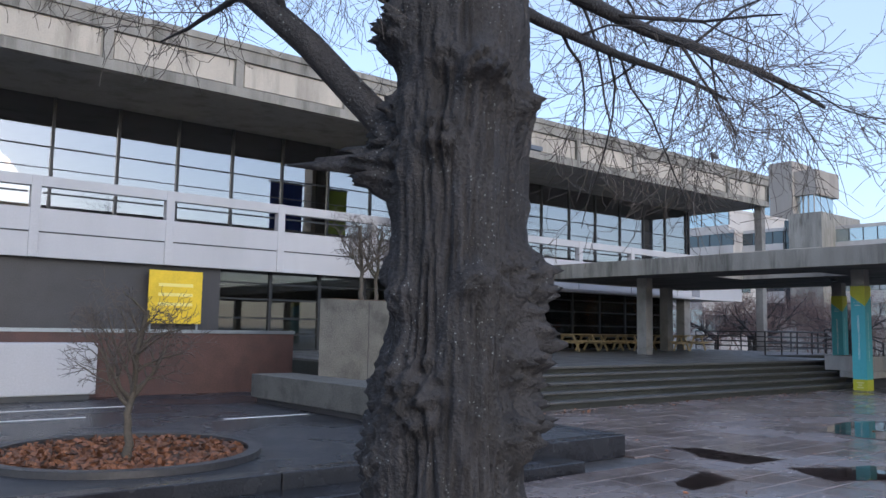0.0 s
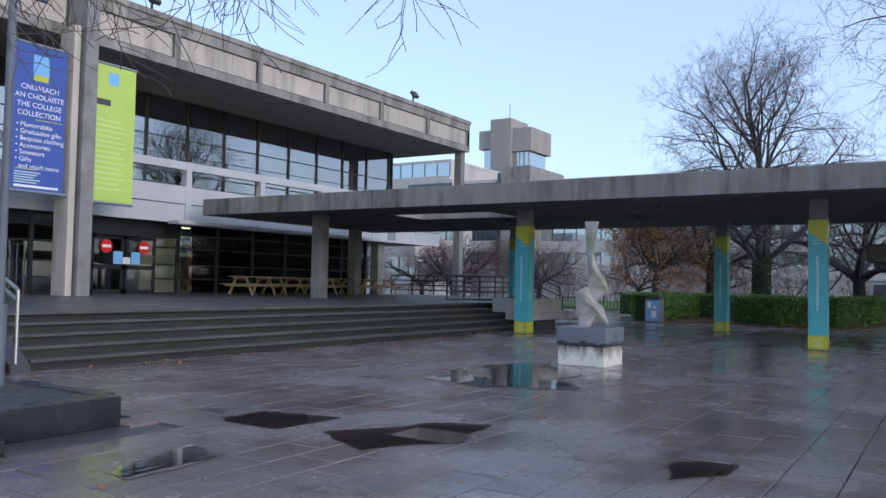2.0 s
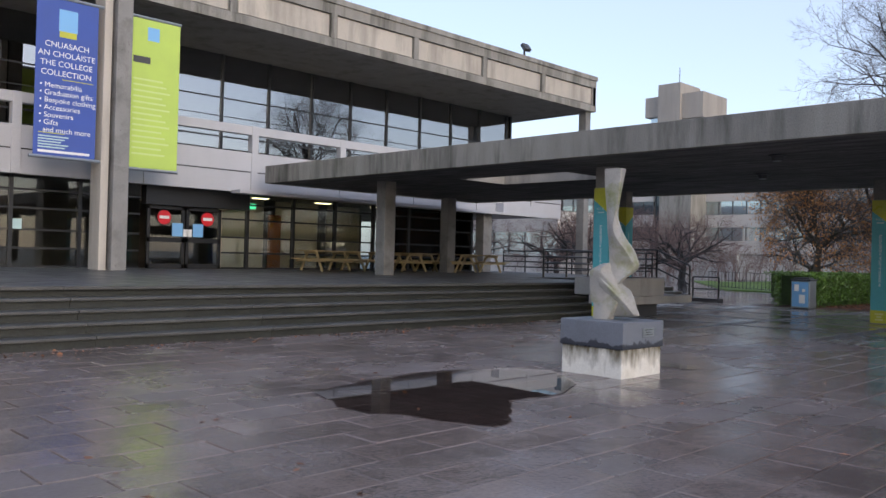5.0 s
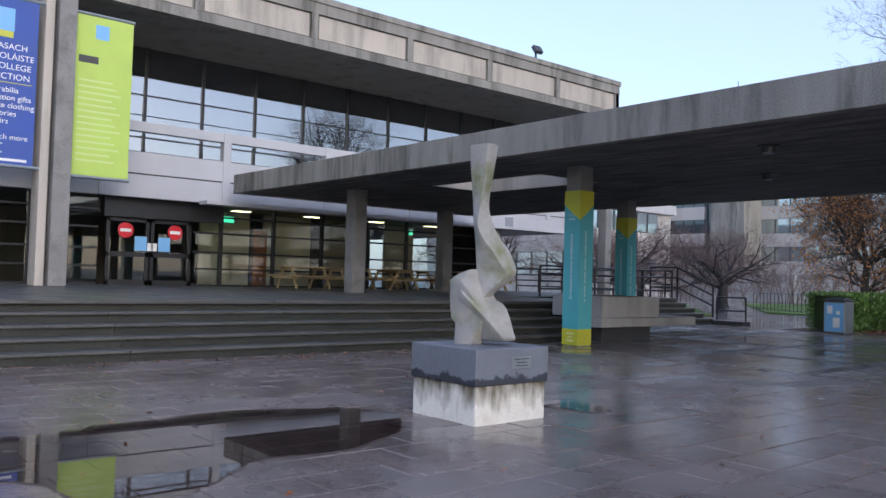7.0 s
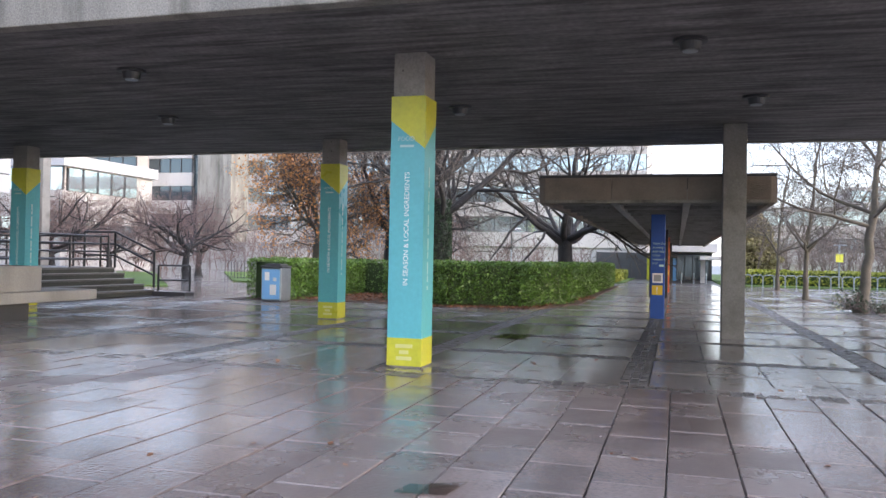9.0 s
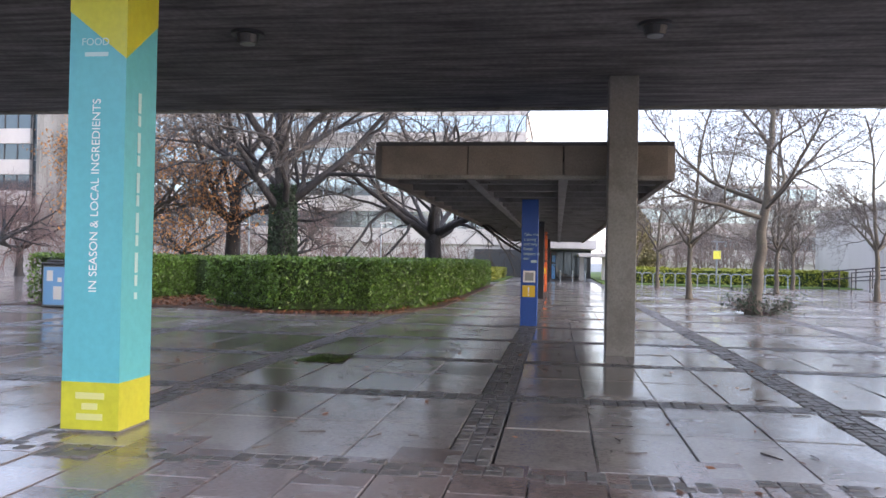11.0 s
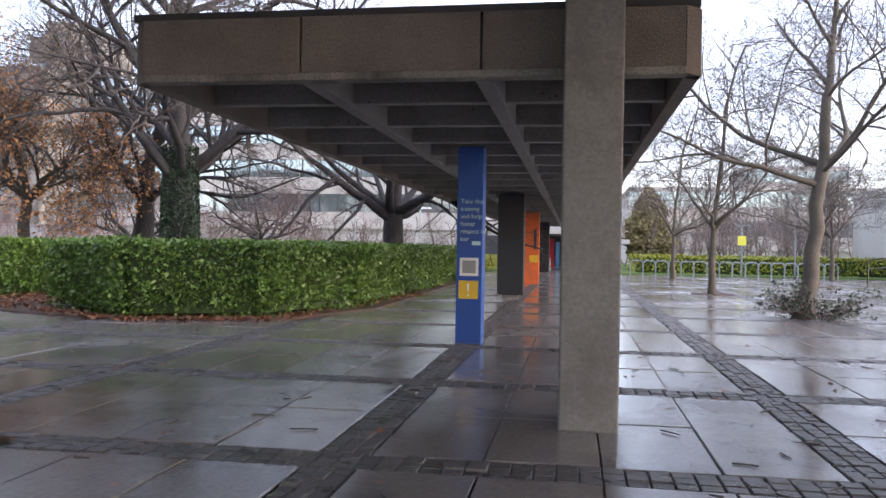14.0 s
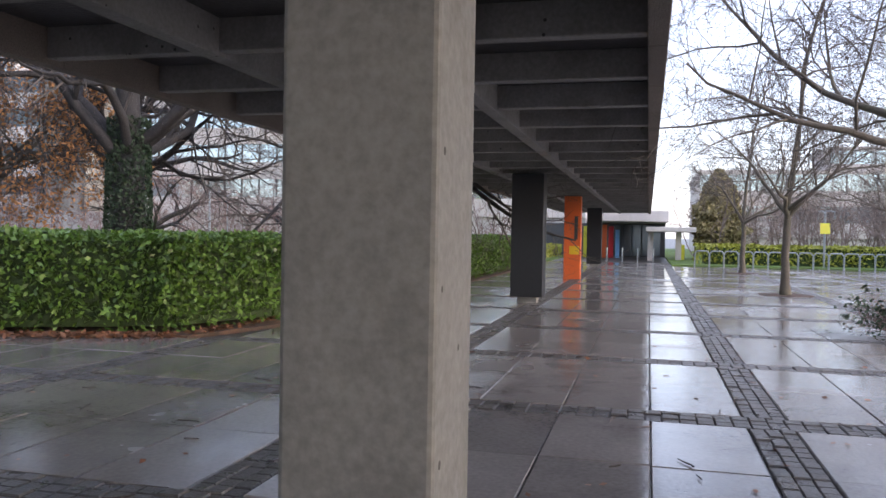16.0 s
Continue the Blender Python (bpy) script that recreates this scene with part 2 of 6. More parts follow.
LEAF = mat("hedge_leaf", (0.10, 0.19, 0.03), 0.4, 0.55, 2.5, 20, 0.0, island=1.2)
LEAF_YELLOW = mat("yellow_green_hedge_leaf", (0.3, 0.32, 0.04), 0.5, 0.4, 2.5, 20, 0.0, island=1.0)
# Inner shade of the hedge is put into this dark core colour.
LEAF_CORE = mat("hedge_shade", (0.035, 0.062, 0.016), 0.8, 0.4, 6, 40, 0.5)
IVY = mat("ivy_leaf", (0.022, 0.045, 0.018), 0.6, 0.5, 3, 20, 0.0, island=1.0)
LEAF_ORANGE = mat("autumn_leaf", (0.47, 0.21, 0.065), 0.6, 0.4, 3, 20, 0.0, island=1.0)
LITTER = mat("fallen_leaf", (0.20, 0.085, 0.04), 0.6, 0.6, 5, 30, 0.0, island=1.5)
SOIL = mat("leafy_soil", (0.075, 0.048, 0.032), 0.8, 0.5, 4, 30, 0.8, stain=(0.14, 0.06, 0.03), stain_scale=5, stain_amount=0.8)
GRASS = mat("lawn_grass", (0.10, 0.17, 0.03), 0.8, 0.35, 0.7, 60, 0.8)
CONIFER = mat("conifer_needles", (0.24, 0.20, 0.09), 0.7, 0.5, 3, 30, 0.0, island=1.0)
TEAL = mat("teal_vinyl_wrap", (0.10, 0.42, 0.47), 0.35, 0.08, 1.0, 20, 0.02)
LIME = mat("lime_vinyl_wrap", (0.50, 0.50, 0.035), 0.35, 0.1, 2.0, 20, 0.02)
BLUE = mat("blue_vinyl_wrap", (0.012, 0.07, 0.32), 0.4, 0.1, 1.0, 20, 0.02)
ORANGE = mat("orange_vinyl_wrap", (0.66, 0.13, 0.03), 0.4, 0.1, 1.0, 20, 0.02)
BLACK = mat("black_cladding", (0.013, 0.013, 0.016), 0.45, 0.2, 1.0, 20, 0.05)
YELLOW = mat("yellow_plastic", (0.72, 0.50, 0.015), 0.45, 0.12, 3, 30, 0.05, stain=(0.4, 0.28, 0.02), stain_amount=0.4)
AMBER = plain("amber_print", (0.75, 0.5, 0.03), 0.4)
PRINT_W = plain("white_print", (0.8, 0.8, 0.78), 0.5)
PRINT_PALE = plain("pale_print", (0.45, 0.62, 0.62), 0.5)
PRINT_D = plain("dark_print", (0.05, 0.05, 0.05), 0.5)
RED = plain("red_sign", (0.62, 0.02, 0.03), 0.4)
SKYBLUE = plain("pale_blue_print", (0.2, 0.45, 0.75), 0.5)
BANNER_B = mat("indigo_banner_fabric", (0.055, 0.1, 0.36), 0.7, 0.1, 1.5, 60, 0.1)
BANNER_G = mat("lime_banner_fabric", (0.47, 0.62, 0.12), 0.7, 0.08, 1.5, 60, 0.1)
WOODEN = mat("weathered_timber", (0.36, 0.27, 0.13), 0.7, 0.3, 5, 60, 0.2)
STONE = mat("pale_granite", (0.43, 0.415, 0.385), 0.8, 0.22, 4, 120, 0.7, stain=(0.2, 0.225, 0.06), stain_scale=1.9, stain_amount=0.85)
def damp_edge(m, color, level, reach, width, below):
    """Ragged tide mark of damp or dirt: below its level, or running down from it."""
    n, l = m.node_tree.nodes, m.node_tree.links
    b = n["Principled BSDF"]
    geo, sep, tx, mp = n.new("ShaderNodeNewGeometry"), n.new("ShaderNodeSeparateXYZ"), n.new("ShaderNodeTexNoise"), n.new("ShaderNodeMapping")
    l.new(geo.outputs["Position"], sep.inputs[0])
    l.new(geo.outputs["Position"], mp.inputs["Vector"])
    mp.inputs["Scale"].default_value = (1, 1, 0.35 if not below else 0.8)
    l.new(mp.outputs[0], tx.inputs["Vector"])
    tx.inputs["Scale"].default_value, tx.inputs["Detail"].default_value = (5.0 if below else 9.0), 5
    ma = n.new("ShaderNodeMath")
    ma.operation = "MULTIPLY_ADD"
    l.new(tx.outputs["Fac"], ma.inputs[0])
    ma.inputs[1].default_value = reach
    l.new(sep.outputs["Z"], ma.inputs[2])
    r = n.new("ShaderNodeMapRange")
    r.inputs["From Min"].default_value, r.inputs["From Max"].default_value = (level + width, level) if below else (level - width, level)
    l.new(ma.outputs[0], r.inputs["Value"])
    mx = n.new("ShaderNodeMix")
    mx.data_type = "RGBA"
    l.new(r.outputs[0], mx.inputs["Factor"])
    l.new(b.inputs["Base Color"].links[0].from_socket, mx.inputs["A"])
    mx.inputs["B"].default_value = (*color, 1)
    l.new(mx.outputs["Result"], b.inputs["Base Color"])


PLINTH_CAP = mat("blue_grey_plinth_stone", (0.17, 0.185, 0.22), 0.35, 0.15, 2, 60, 0.08, stain=(0.13, 0.14, 0.165), stain_scale=3.0, stain_amount=0.5)
damp_edge(PLINTH_CAP, (0.042, 0.046, 0.06), 0.6, 0.32, 0.02, True)
PLINTH_WHITE = mat("white_plinth_render", (0.74, 0.72, 0.66), 0.75, 0.1, 3, 40, 0.15, stain=(0.5, 0.46, 0.38), stain_scale=3.0, stain_amount=0.5)
damp_edge(PLINTH_WHITE, (0.13, 0.11, 0.07), 0.72, 0.62, 0.26, False)
INNER = mat("cream_interior_wall", (0.68, 0.6, 0.47), 0.8, 0.1, 1, 20, 0.0)
INNER_G = mat("brown_cream_interior", (0.36, 0.3, 0.22), 0.8, 0.25, 0.8, 20, 0.0)
# Dimness of the rooms is put into this dark wall colour.
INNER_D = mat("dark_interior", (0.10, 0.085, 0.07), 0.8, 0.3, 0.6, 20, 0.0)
LAMP = plain("warm_ceiling_light", (1.0, 0.84, 0.5), 0.5, 0, 22.0)
LAMP_R = plain("bright_ceiling_light", (1.0, 0.8, 0.42), 0.5, 0, 5.0)
WET_KERB = mat("wet_dark_kerb", (0.02, 0.02, 0.024), 0.22, 0.35, 2.0, 40, 0.2, rough_var=0.12)
# Riser colour holds the shade under the step nosings as well as algae.
RISER = mat("shaded_algae_riser", (0.027, 0.029, 0.024), 0.6, 0.5, 2.0, 30, 0.4, stain=(0.014, 0.016, 0.012), stain_scale=1.5, stain_amount=0.8)
LAMP_Y = plain("yellow_light_strip", (1.0, 0.6, 0.06), 0.5, 0, 3.5)
LAMP_G = plain("green_exit_light", (0.1, 0.8, 0.35), 0.5, 0, 1.5)
FAR_CONC = mat("far_concrete", (0.5, 0.475, 0.45), 0.85, 0.12, 0.5, 12, 0.0, stain=(0.28, 0.25, 0.22), stain_scale=0.3, stain_amount=0.5, streak=True)
FAR_TOWER = mat("far_grey_brown_concrete", (0.32, 0.295, 0.265), 0.85, 0.15, 0.5, 12, 0.0, stain=(0.2, 0.185, 0.165), stain_scale=0.3, stain_amount=0.5, streak=True)
FAR_DARK = plain("dark_far_glass", (0.10, 0.125, 0.14), 0.08, 0.6)
FAR_GLASS = plain("far_window_glass", (0.5, 0.58, 0.61), 0.06, 0.85)
BRICK = mat("dark_brick", (0.10, 0.055, 0.045), 0.75, 0.35, 3, 40, 0.4, stain=(0.05, 0.03, 0.03), stain_amount=0.5)
DARKGREY = plain("dark_grey_metal", (0.05, 0.052, 0.055), 0.45)

# ---- mesh helpers ----


def world_of(o):
    return (world_of(o.parent) @ o.matrix_parent_inverse @ o.matrix_basis) if o.parent else o.matrix_basis.copy()


def under(ob, parent):
    if parent:
        ob.parent = parent
        ob.matrix_parent_inverse = world_of(parent).inverted()
    return ob


def part(name, bm, material, parent=None, label="", smooth=False):
    me = bpy.data.meshes.new(name)
    bm.to_mesh(me)
    bm.free()
    if smooth:
        me.shade_smooth()
    me.materials.append(material)
    ob = new(name, me)
    under(ob, parent)
    if label:
        tagged(ob, label)
    return ob


def thing(name, x, y, z, label, category, group="", kind=""):
    e = new(name)
    e.location = (x, y, z)
    e.empty_display_size = 0.2
    return tagged(e, label, category, group, kind)


def box(bm, x0, x1, y0, y1, z0, z1, bevel=0.0):
    r = bmesh.ops.create_cube(bm, size=1.0, matrix=Matrix.LocRotScale(((x0 + x1) / 2, (y0 + y1) / 2, (z0 + z1) / 2), None, (abs(x1 - x0), abs(y1 - y0), abs(z1 - z0))))
    if bevel:
        es = {e for v in r["verts"] for e in v.link_edges}
        bmesh.ops.bevel(bm, geom=list(es), offset=bevel, segments=2, affect="EDGES", profile=0.5)
    return bm


def boxes(*dims, bevel=0.0):
    bm = bmesh.new()
    for d in dims:
        box(bm, *d, bevel=bevel)
    return bm


def cyl(bm, x, y, z0, z1, r0, r1=None, seg=16):
    r1 = r0 if r1 is None else r1
    bmesh.ops.create_cone(bm, cap_ends=True, segments=seg, radius1=r0, radius2=r1, depth=z1 - z0, matrix=Matrix.Translation((x, y, (z0 + z1) / 2)))
    return bm


def rod(bm, a, b, r, seg=8):
    a, b = Vector(a), Vector(b)
    d = b - a
    m = Matrix.Translation((a + b) / 2) @ d.to_track_quat("Z", "Y").to_matrix().to_4x4()
    bmesh.ops.create_cone(bm, cap_ends=True, segments=seg, radius1=r, radius2=r, depth=d.length, matrix=m)
    return bm


def prism(bm, pts, z0, z1):
    """Upright prism over a plan outline."""
    lo = [bm.verts.new((x, y, z0)) for x, y in pts]
    hi = [bm.verts.new((x, y, z1)) for x, y in pts]
    n = len(pts)
    bm.faces.new(hi)
    bm.faces.new(lo[::-1])
    for i in range(n):
        bm.faces.new((lo[i], lo[(i + 1) % n], hi[(i + 1) % n], hi[i]))
    bmesh.ops.recalc_face_normals(bm, faces=bm.faces)
    return bm


def from_arrays(name, verts, faces, material, parent=None, smooth=False, label="", kind=""):
    """One mesh of four-sided faces from arrays."""
    v, f = np.asarray(verts, dtype=np.float32), np.asarray(faces, dtype=np.int32)
    me = bpy.data.meshes.new(name)
    me.vertices.add(len(v))
    me.vertices.foreach_set("co", v.ravel())
    me.loops.add(4 * len(f))
    me.loops.foreach_set("vertex_index", f.ravel())
    me.polygons.add(len(f))
    me.polygons.foreach_set("loop_start", np.arange(0, 4 * len(f), 4, dtype=np.int32))
    me.update(calc_edges=True)
    me.validate()
    if smooth:
        me.shade_smooth()
    else:
        me.shade_flat()
    me.materials.append(material)
    ob = new(name, me)
    under(ob, parent)
    if label or kind:
        tagged(ob, label, kind=kind)
    return ob


def words(text, size, material, m, parent, align="LEFT", name="lettering"):
    """Flat lettering; m puts its plane, whose x runs along the line and y up."""
    cu = bpy.data.curves.new(name, "FONT")
    cu.body, cu.size, cu.align_x, cu.extrude = text, size, align, 0.001
    cu.materials.append(material)
    ob = new(name, cu)
    under(ob, parent)
    ob.matrix_basis = m
    return ob


FACE_W = Matrix(((0, 0, -1), (-1, 0, 0), (0, 1, 0))).to_4x4()      # plane that faces -x, line runs to -y
FACE_S = Matrix(((1, 0, 0), (0, 0, -1), (0, 1, 0))).to_4x4()       # plane that faces -y, line runs to +x
UP_W = Matrix(((0, 0, -1), (0, 1, 0), (1, 0, 0))).to_4x4()         # faces -x, line climbs


def at(x, y, z, m):
    return Matrix.Translation((x, y, z)) @ m

# ---- ground ----
GX0, GX1, GY0, GY1 = -400, 600, -500, 500
ground = tagged(part("ground", boxes((GX0, GX1, GY0, GY1, -1.0, -0.03)), JOINT), "dark wet ground under the paving", "ground", kind="structure")
lawn = tagged(part("lawn", boxes((68, 110, 2.8, 30, -0.03, 0.03)), GRASS), "bright green damp lawn behind the hedge", "lawn", kind="structure")
lawn_2 = tagged(part("lawn", prism(bmesh.new(), [(51.5, 20.8), (52.0, 15.5), (74, 14), (70, 32.6)], -0.03, 0.05), GRASS), "green lawn beside the far path", "lawn", kind="structure")
lawn_4 = tagged(part("lawn", prism(bmesh.new(), [(44.0, 19.3), (64.0, 34.4), (62.4, 36.3), (43.1, 20.4)], -0.03, 0.05), GRASS), "narrow strip of lawn beside the terrace stair", "lawn", kind="structure")
path = tagged(part("path", prism(bmesh.new(), [(36.3, 12.7), (46, 12.7), (51.5, 20.8), (70, 32.6), (80, 34), (80, 46), (62.4, 36.3), (38.05, 30), (38.05, 14.6), (36.3, 14.6)], -0.03, 0.0), PAVE_B), "wet pale path that leads to the far blocks", "path", kind="structure")
lawn_3 = tagged(part("lawn", boxes((67.5, 120, -60, -3.2, -0.03, 0.06)), GRASS), "yellow-green lawn behind the cycle racks", "lawn", kind="structure")
bed = tagged(part("planting_bed", prism(bmesh.new(), [(38.2, 9.2), (37.0, 5.6), (38.0, 3.3), (40.8, 2.4), (61.5, 2.6), (61.5, 12.5), (37.0, 12.6)], -0.03, 0.02), SOIL), "bare soil with fallen leaves inside the hedge", "soil", kind="structure")

PZ = 0.86     # terrace level
# terrace with five steps along its front
platform = thing("terrace", 20, 18, 0, "concrete terrace raised five steps above the plaza", "terrace", kind="structure")
part("slab", boxes((9.6, 29.4, 13.3, 26.0, PZ - 0.06, PZ)), STEP, platform)
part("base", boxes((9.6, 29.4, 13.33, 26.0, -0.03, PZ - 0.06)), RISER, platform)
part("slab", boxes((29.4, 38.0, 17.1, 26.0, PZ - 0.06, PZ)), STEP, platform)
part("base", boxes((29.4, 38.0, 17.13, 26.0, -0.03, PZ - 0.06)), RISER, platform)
for i in range(4):
    for a, b_ in ((29.41, 32.2), (32.2, 35.1), (35.1, 38.0)):
        y0, z = 15.6 + 0.37 * i, PZ * (i + 1) / 5
        st_ = part("step", boxes((a + 0.004, b_ - 0.004, y0, y0 + 0.42, z - 0.05, z), bevel=0.008), STEP, platform)
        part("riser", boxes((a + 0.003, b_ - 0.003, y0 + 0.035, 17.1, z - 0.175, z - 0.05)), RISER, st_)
for i in range(4):
    z = PZ * (i + 1) / 5
    y0 = 11.85 + 0.36 * i
    xs = [9.75, 12.9, 16.0, 19.1, 22.2, 24.6, 26.55]
    for a, b_ in zip(xs, xs[1:]):
        st_ = part("step", boxes((a + 0.004, b_ - 0.004, y0 - 0.03, y0 + 0.4, z - 0.05, z), bevel=0.01), STEP, platform)
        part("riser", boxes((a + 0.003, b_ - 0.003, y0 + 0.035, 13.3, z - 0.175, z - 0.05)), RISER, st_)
for a, b_ in zip([9.75, 12.9, 16.0, 19.1, 22.2, 24.6, 27.0], [12.9, 16.0, 19.1, 22.2, 24.6, 27.0, 29.4]):
    part("nosing", boxes((a + 0.004, b_ - 0.004, 13.22, 13.7, PZ - 0.06, PZ + 0.004), bevel=0.008), STEP, platform)

# ---- the library-like main building ----
main = thing("main_building", 18, 24, 0, "two-storey concrete building with deep fascia and glazed front", "building", kind="structure")
FX0, FX1, FY = -22.0, 42.5, 23.5
RIB = 4.12
ribs = [21.7 + RIB * k for k in range(-10, 6)]
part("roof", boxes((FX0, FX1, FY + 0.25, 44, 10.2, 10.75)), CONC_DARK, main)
fascia = part("fascia", boxes((FX0, FX1, FY, FY + 0.3, 9.1, 9.42), (FX0, FX1, FY, FY + 0.3, 10.3, 10.68), (FX0, FX1, FY + 0.12, FY + 0.4, 9.42, 10.3)), CONC, main)
part("coping", boxes((FX0, FX1 + 0.05, FY - 0.06, FY + 0.5, 10.68, 10.9), (FX1 - 0.3, FX1 + 0.05, FY + 0.5, 44, 10.68, 10.9), bevel=0.015), CONC, main)
for x in ribs + [FX1 - 0.16]:
    part("rib", boxes((x - 0.13, x + 0.13, FY - 0.012, FY + 0.14, 9.40, 10.32), bevel=0.01), CONC, main)
for a, b_ in zip(ribs, ribs[1:] + [FX1 - 0.16]):
    part("panel", boxes((a + 0.2, b_ - 0.2, FY + 0.07, FY + 0.13, 9.47, 10.25)), CONC_LIGHT, main)
part("end_fascia", boxes((FX1 - 0.3, FX1, FY + 0.3, 44, 9.1, 10.68)), CONC, main)
part("soffit", boxes((FX0, FX1 - 0.3, FY + 0.3, 44, 9.12, 9.35)), CONC_COL, main)
GY = 25.4          # ground floor glass
UY = 27.9          # upper floor glass
part("upper_floor", boxes((FX0, 41.2, GY - 0.6, 44, 3.62, 4.0)), CONC_COL, main)
# grey parapet with slots
SY = 24.6
part("parapet", boxes((FX0, 41.2, SY, SY + 0.22, 3.58, 4.28), (FX0, 41.2, SY - 0.03, SY + 0.22, 4.32, 4.98)), SPANDREL, main)
part("parapet_groove", boxes((FX0, 41.2, SY + 0.04, SY + 0.2, 4.27, 4.33)), CONC_DARK, main)
part("parapet_rail", boxes((FX0, 41.2, SY - 0.03, SY + 0.25, 5.62, 5.92)), SPANDREL, main)
px = 23.3 - 3.9 * 11
while px < 41:
    part("parapet_post", boxes((px - 0.13, px + 0.13, SY - 0.05, SY + 0.24, 3.58, 5.93), bevel=0.01), SPANDREL, main)
    part("slot_rail", boxes((px + 0.2, px + 3.7, SY + 0.08, SY + 0.13, 5.42, 5.47)), FRAME, main)
    px += 3.9
# upper glazing
ux = -20.3
while ux < 41.0:
    part("mullion", boxes((ux - 0.05, ux + 0.05, UY - 0.06, UY + 0.1, 4.0, 9.12)), FRAME, main)
    if ux + 2.1 < 41.2:
        win = part("window", boxes((ux + 0.05, ux + 2.05, UY - 0.02, UY + 0.03, 7.42, 7.47), (ux + 0.05, ux + 2.05, UY - 0.02, UY + 0.03, 6.72, 6.75)), FRAME, main)
        part("pane", boxes((ux + 0.05, ux + 2.05, UY + 0.004, UY + 0.012, 4.0, 9.12)), GLASS_UP, win)
    ux += 2.1
part("corner_glass", boxes((41.0, 41.01, UY, 43.5, 4.0, 9.12)), GLASS_UP, main)
for k in range(8):
    part("mullion", boxes((40.95, 41.06, UY + 2.1 * k, UY + 2.1 * k + 0.1, 4.0, 9.12)), FRAME, main)
# interior of both floors
part("inner_wall", boxes((-20, 40.5, 33.0, 33.2, 4.0, 9.12)), INNER, main)
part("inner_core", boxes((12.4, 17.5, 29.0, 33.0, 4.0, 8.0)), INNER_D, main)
# Cream sheets added behind the upper glass so that its panes look brighter.
for k in range(15):
    part("inner_blind", boxes((-20.2 + 2.1 * k, -18.3 + 2.1 * k, 28.25, 28.28, (5.0, 4.6, 4.3, 5.6)[k % 4], 8.9)), INNER, main, "cream sheet added behind the glass to brighten the pane")
for k in range(11):
    part("inner_blind", boxes((17.55 + 2.1 * k, 19.58 + 2.1 * k, 28.6, 28.63, (4.5, 4.1, 4.9, 4.1)[k % 4], 9.02)), INNER, main, "cream sheet added behind the glass to brighten the pane")
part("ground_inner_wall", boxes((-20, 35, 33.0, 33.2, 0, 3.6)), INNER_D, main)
for a, b_, m_ in ((24.0, 26.0, INNER), (26.6, 28.7, INNER), (29.2, 31.0, INNER_G), (32.4, 34.0, INNER_G)):
    part("ground_partition", boxes((a, b_, 28.2, 28.3, 0, 3.6)), m_, main)
part("side_wall", boxes((-22.0, -21.7, 24.6, 44, 0, 9.12)), CONC, main)
part("back_wall", boxes((-22.0, 42.2, 43.8, 44, 0, 9.12)), CONC, main)
part("orange_door", boxes((25.9, 26.45, 27.6, 27.7, PZ, 3.0)), mat("orange_timber", (0.4, 0.13, 0.04), 0.6), main)
# ground floor glazing
DOORS = (19.75, 22.5)
gx = -20.0
xs_m = []
while gx < 36.2:
    xs_m.append(gx)
    gx += 1.98
for k, x in enumerate(xs_m):
    if DOORS[0] - 0.3 < x < DOORS[1] + 0.3:
        continue
    part("mullion", boxes((x - 0.055, x + 0.055, GY - 0.06, GY + 0.08, PZ, 3.6)), FRAME, main)
for a, b_ in [(p, q) for p, q in zip(xs_m, xs_m[1:])]:
    lo, hi = a + 0.05, b_ - 0.05
    if DOORS[0] - 0.3 < a < DOORS[1]:
        lo = max(lo, DOORS[1] + 0.06)
    if DOORS[0] < b_ < DOORS[1] + 0.3:
        hi = min(hi, DOORS[0] - 0.06)
    if hi - lo < 0.25 or (a > DOORS[0] - 0.4 and b_ < DOORS[1] + 0.4):
        continue
    w = part("window", boxes(*[(lo, hi, GY - 0.03, GY + 0.04, z, z + 0.06) for z in (PZ, PZ + 0.55, PZ + 1.1, PZ + 1.75, PZ + 2.3)]), FRAME, main)
    part("pane", boxes((lo, hi, GY + 0.004, GY + 0.01, PZ, 3.6)), GLASS, w)
part("door_head", boxes((DOORS[0] - 0.1, DOORS[1] + 1.0, GY - 0.25, GY + 0.1, 2.98, 3.6)), FRAME, main)
for a, b_ in ((19.78, 21.1), (21.16, 22.48)):
    d = part("door", boxes((a, a + 0.1, GY - 0.08, GY, PZ, 2.95), (b_ - 0.1, b_, GY - 0.08, GY, PZ, 2.95), (a, b_, GY - 0.08, GY, PZ, PZ + 0.16),
                           (a, b_, GY - 0.08, GY, 1.75, 1.9), (a, b_, GY - 0.08, GY, 2.85, 2.95)), FRAME, main, "black-framed glass entrance door")
    part("pane", boxes((a + 0.1, b_ - 0.1, GY - 0.045, GY - 0.04, PZ + 0.16, 2.85)), GLASS, d)
    cx = (a + b_) / 2 + (0.12 if a > 21 else -0.08)
    s = part("no_entry_sign", rod(bmesh.new(), (cx, GY - 0.085, 2.58), (cx, GY - 0.095, 2.58), 0.24, 28), RED, d, "round red no-entry sign")
    part("sign_bar", boxes((cx - 0.17, cx + 0.17, GY - 0.1, GY - 0.096, 2.53, 2.63)), PRINT_W, s)
    bx = 20.65 if a < 21 else 21.4
    part("notice", boxes((bx, bx + 0.38, GY - 0.095, GY - 0.085, 1.95, 2.4)), SKYBLUE, d, "pale blue paper notice")
    bx2 = bx + 0.4 if a < 21 else bx - 0.22
    part("notice", boxes((bx2, bx2 + 0.18, GY - 0.095, GY - 0.085, 1.95, 2.2)), PRINT_W, d, "white paper notice")
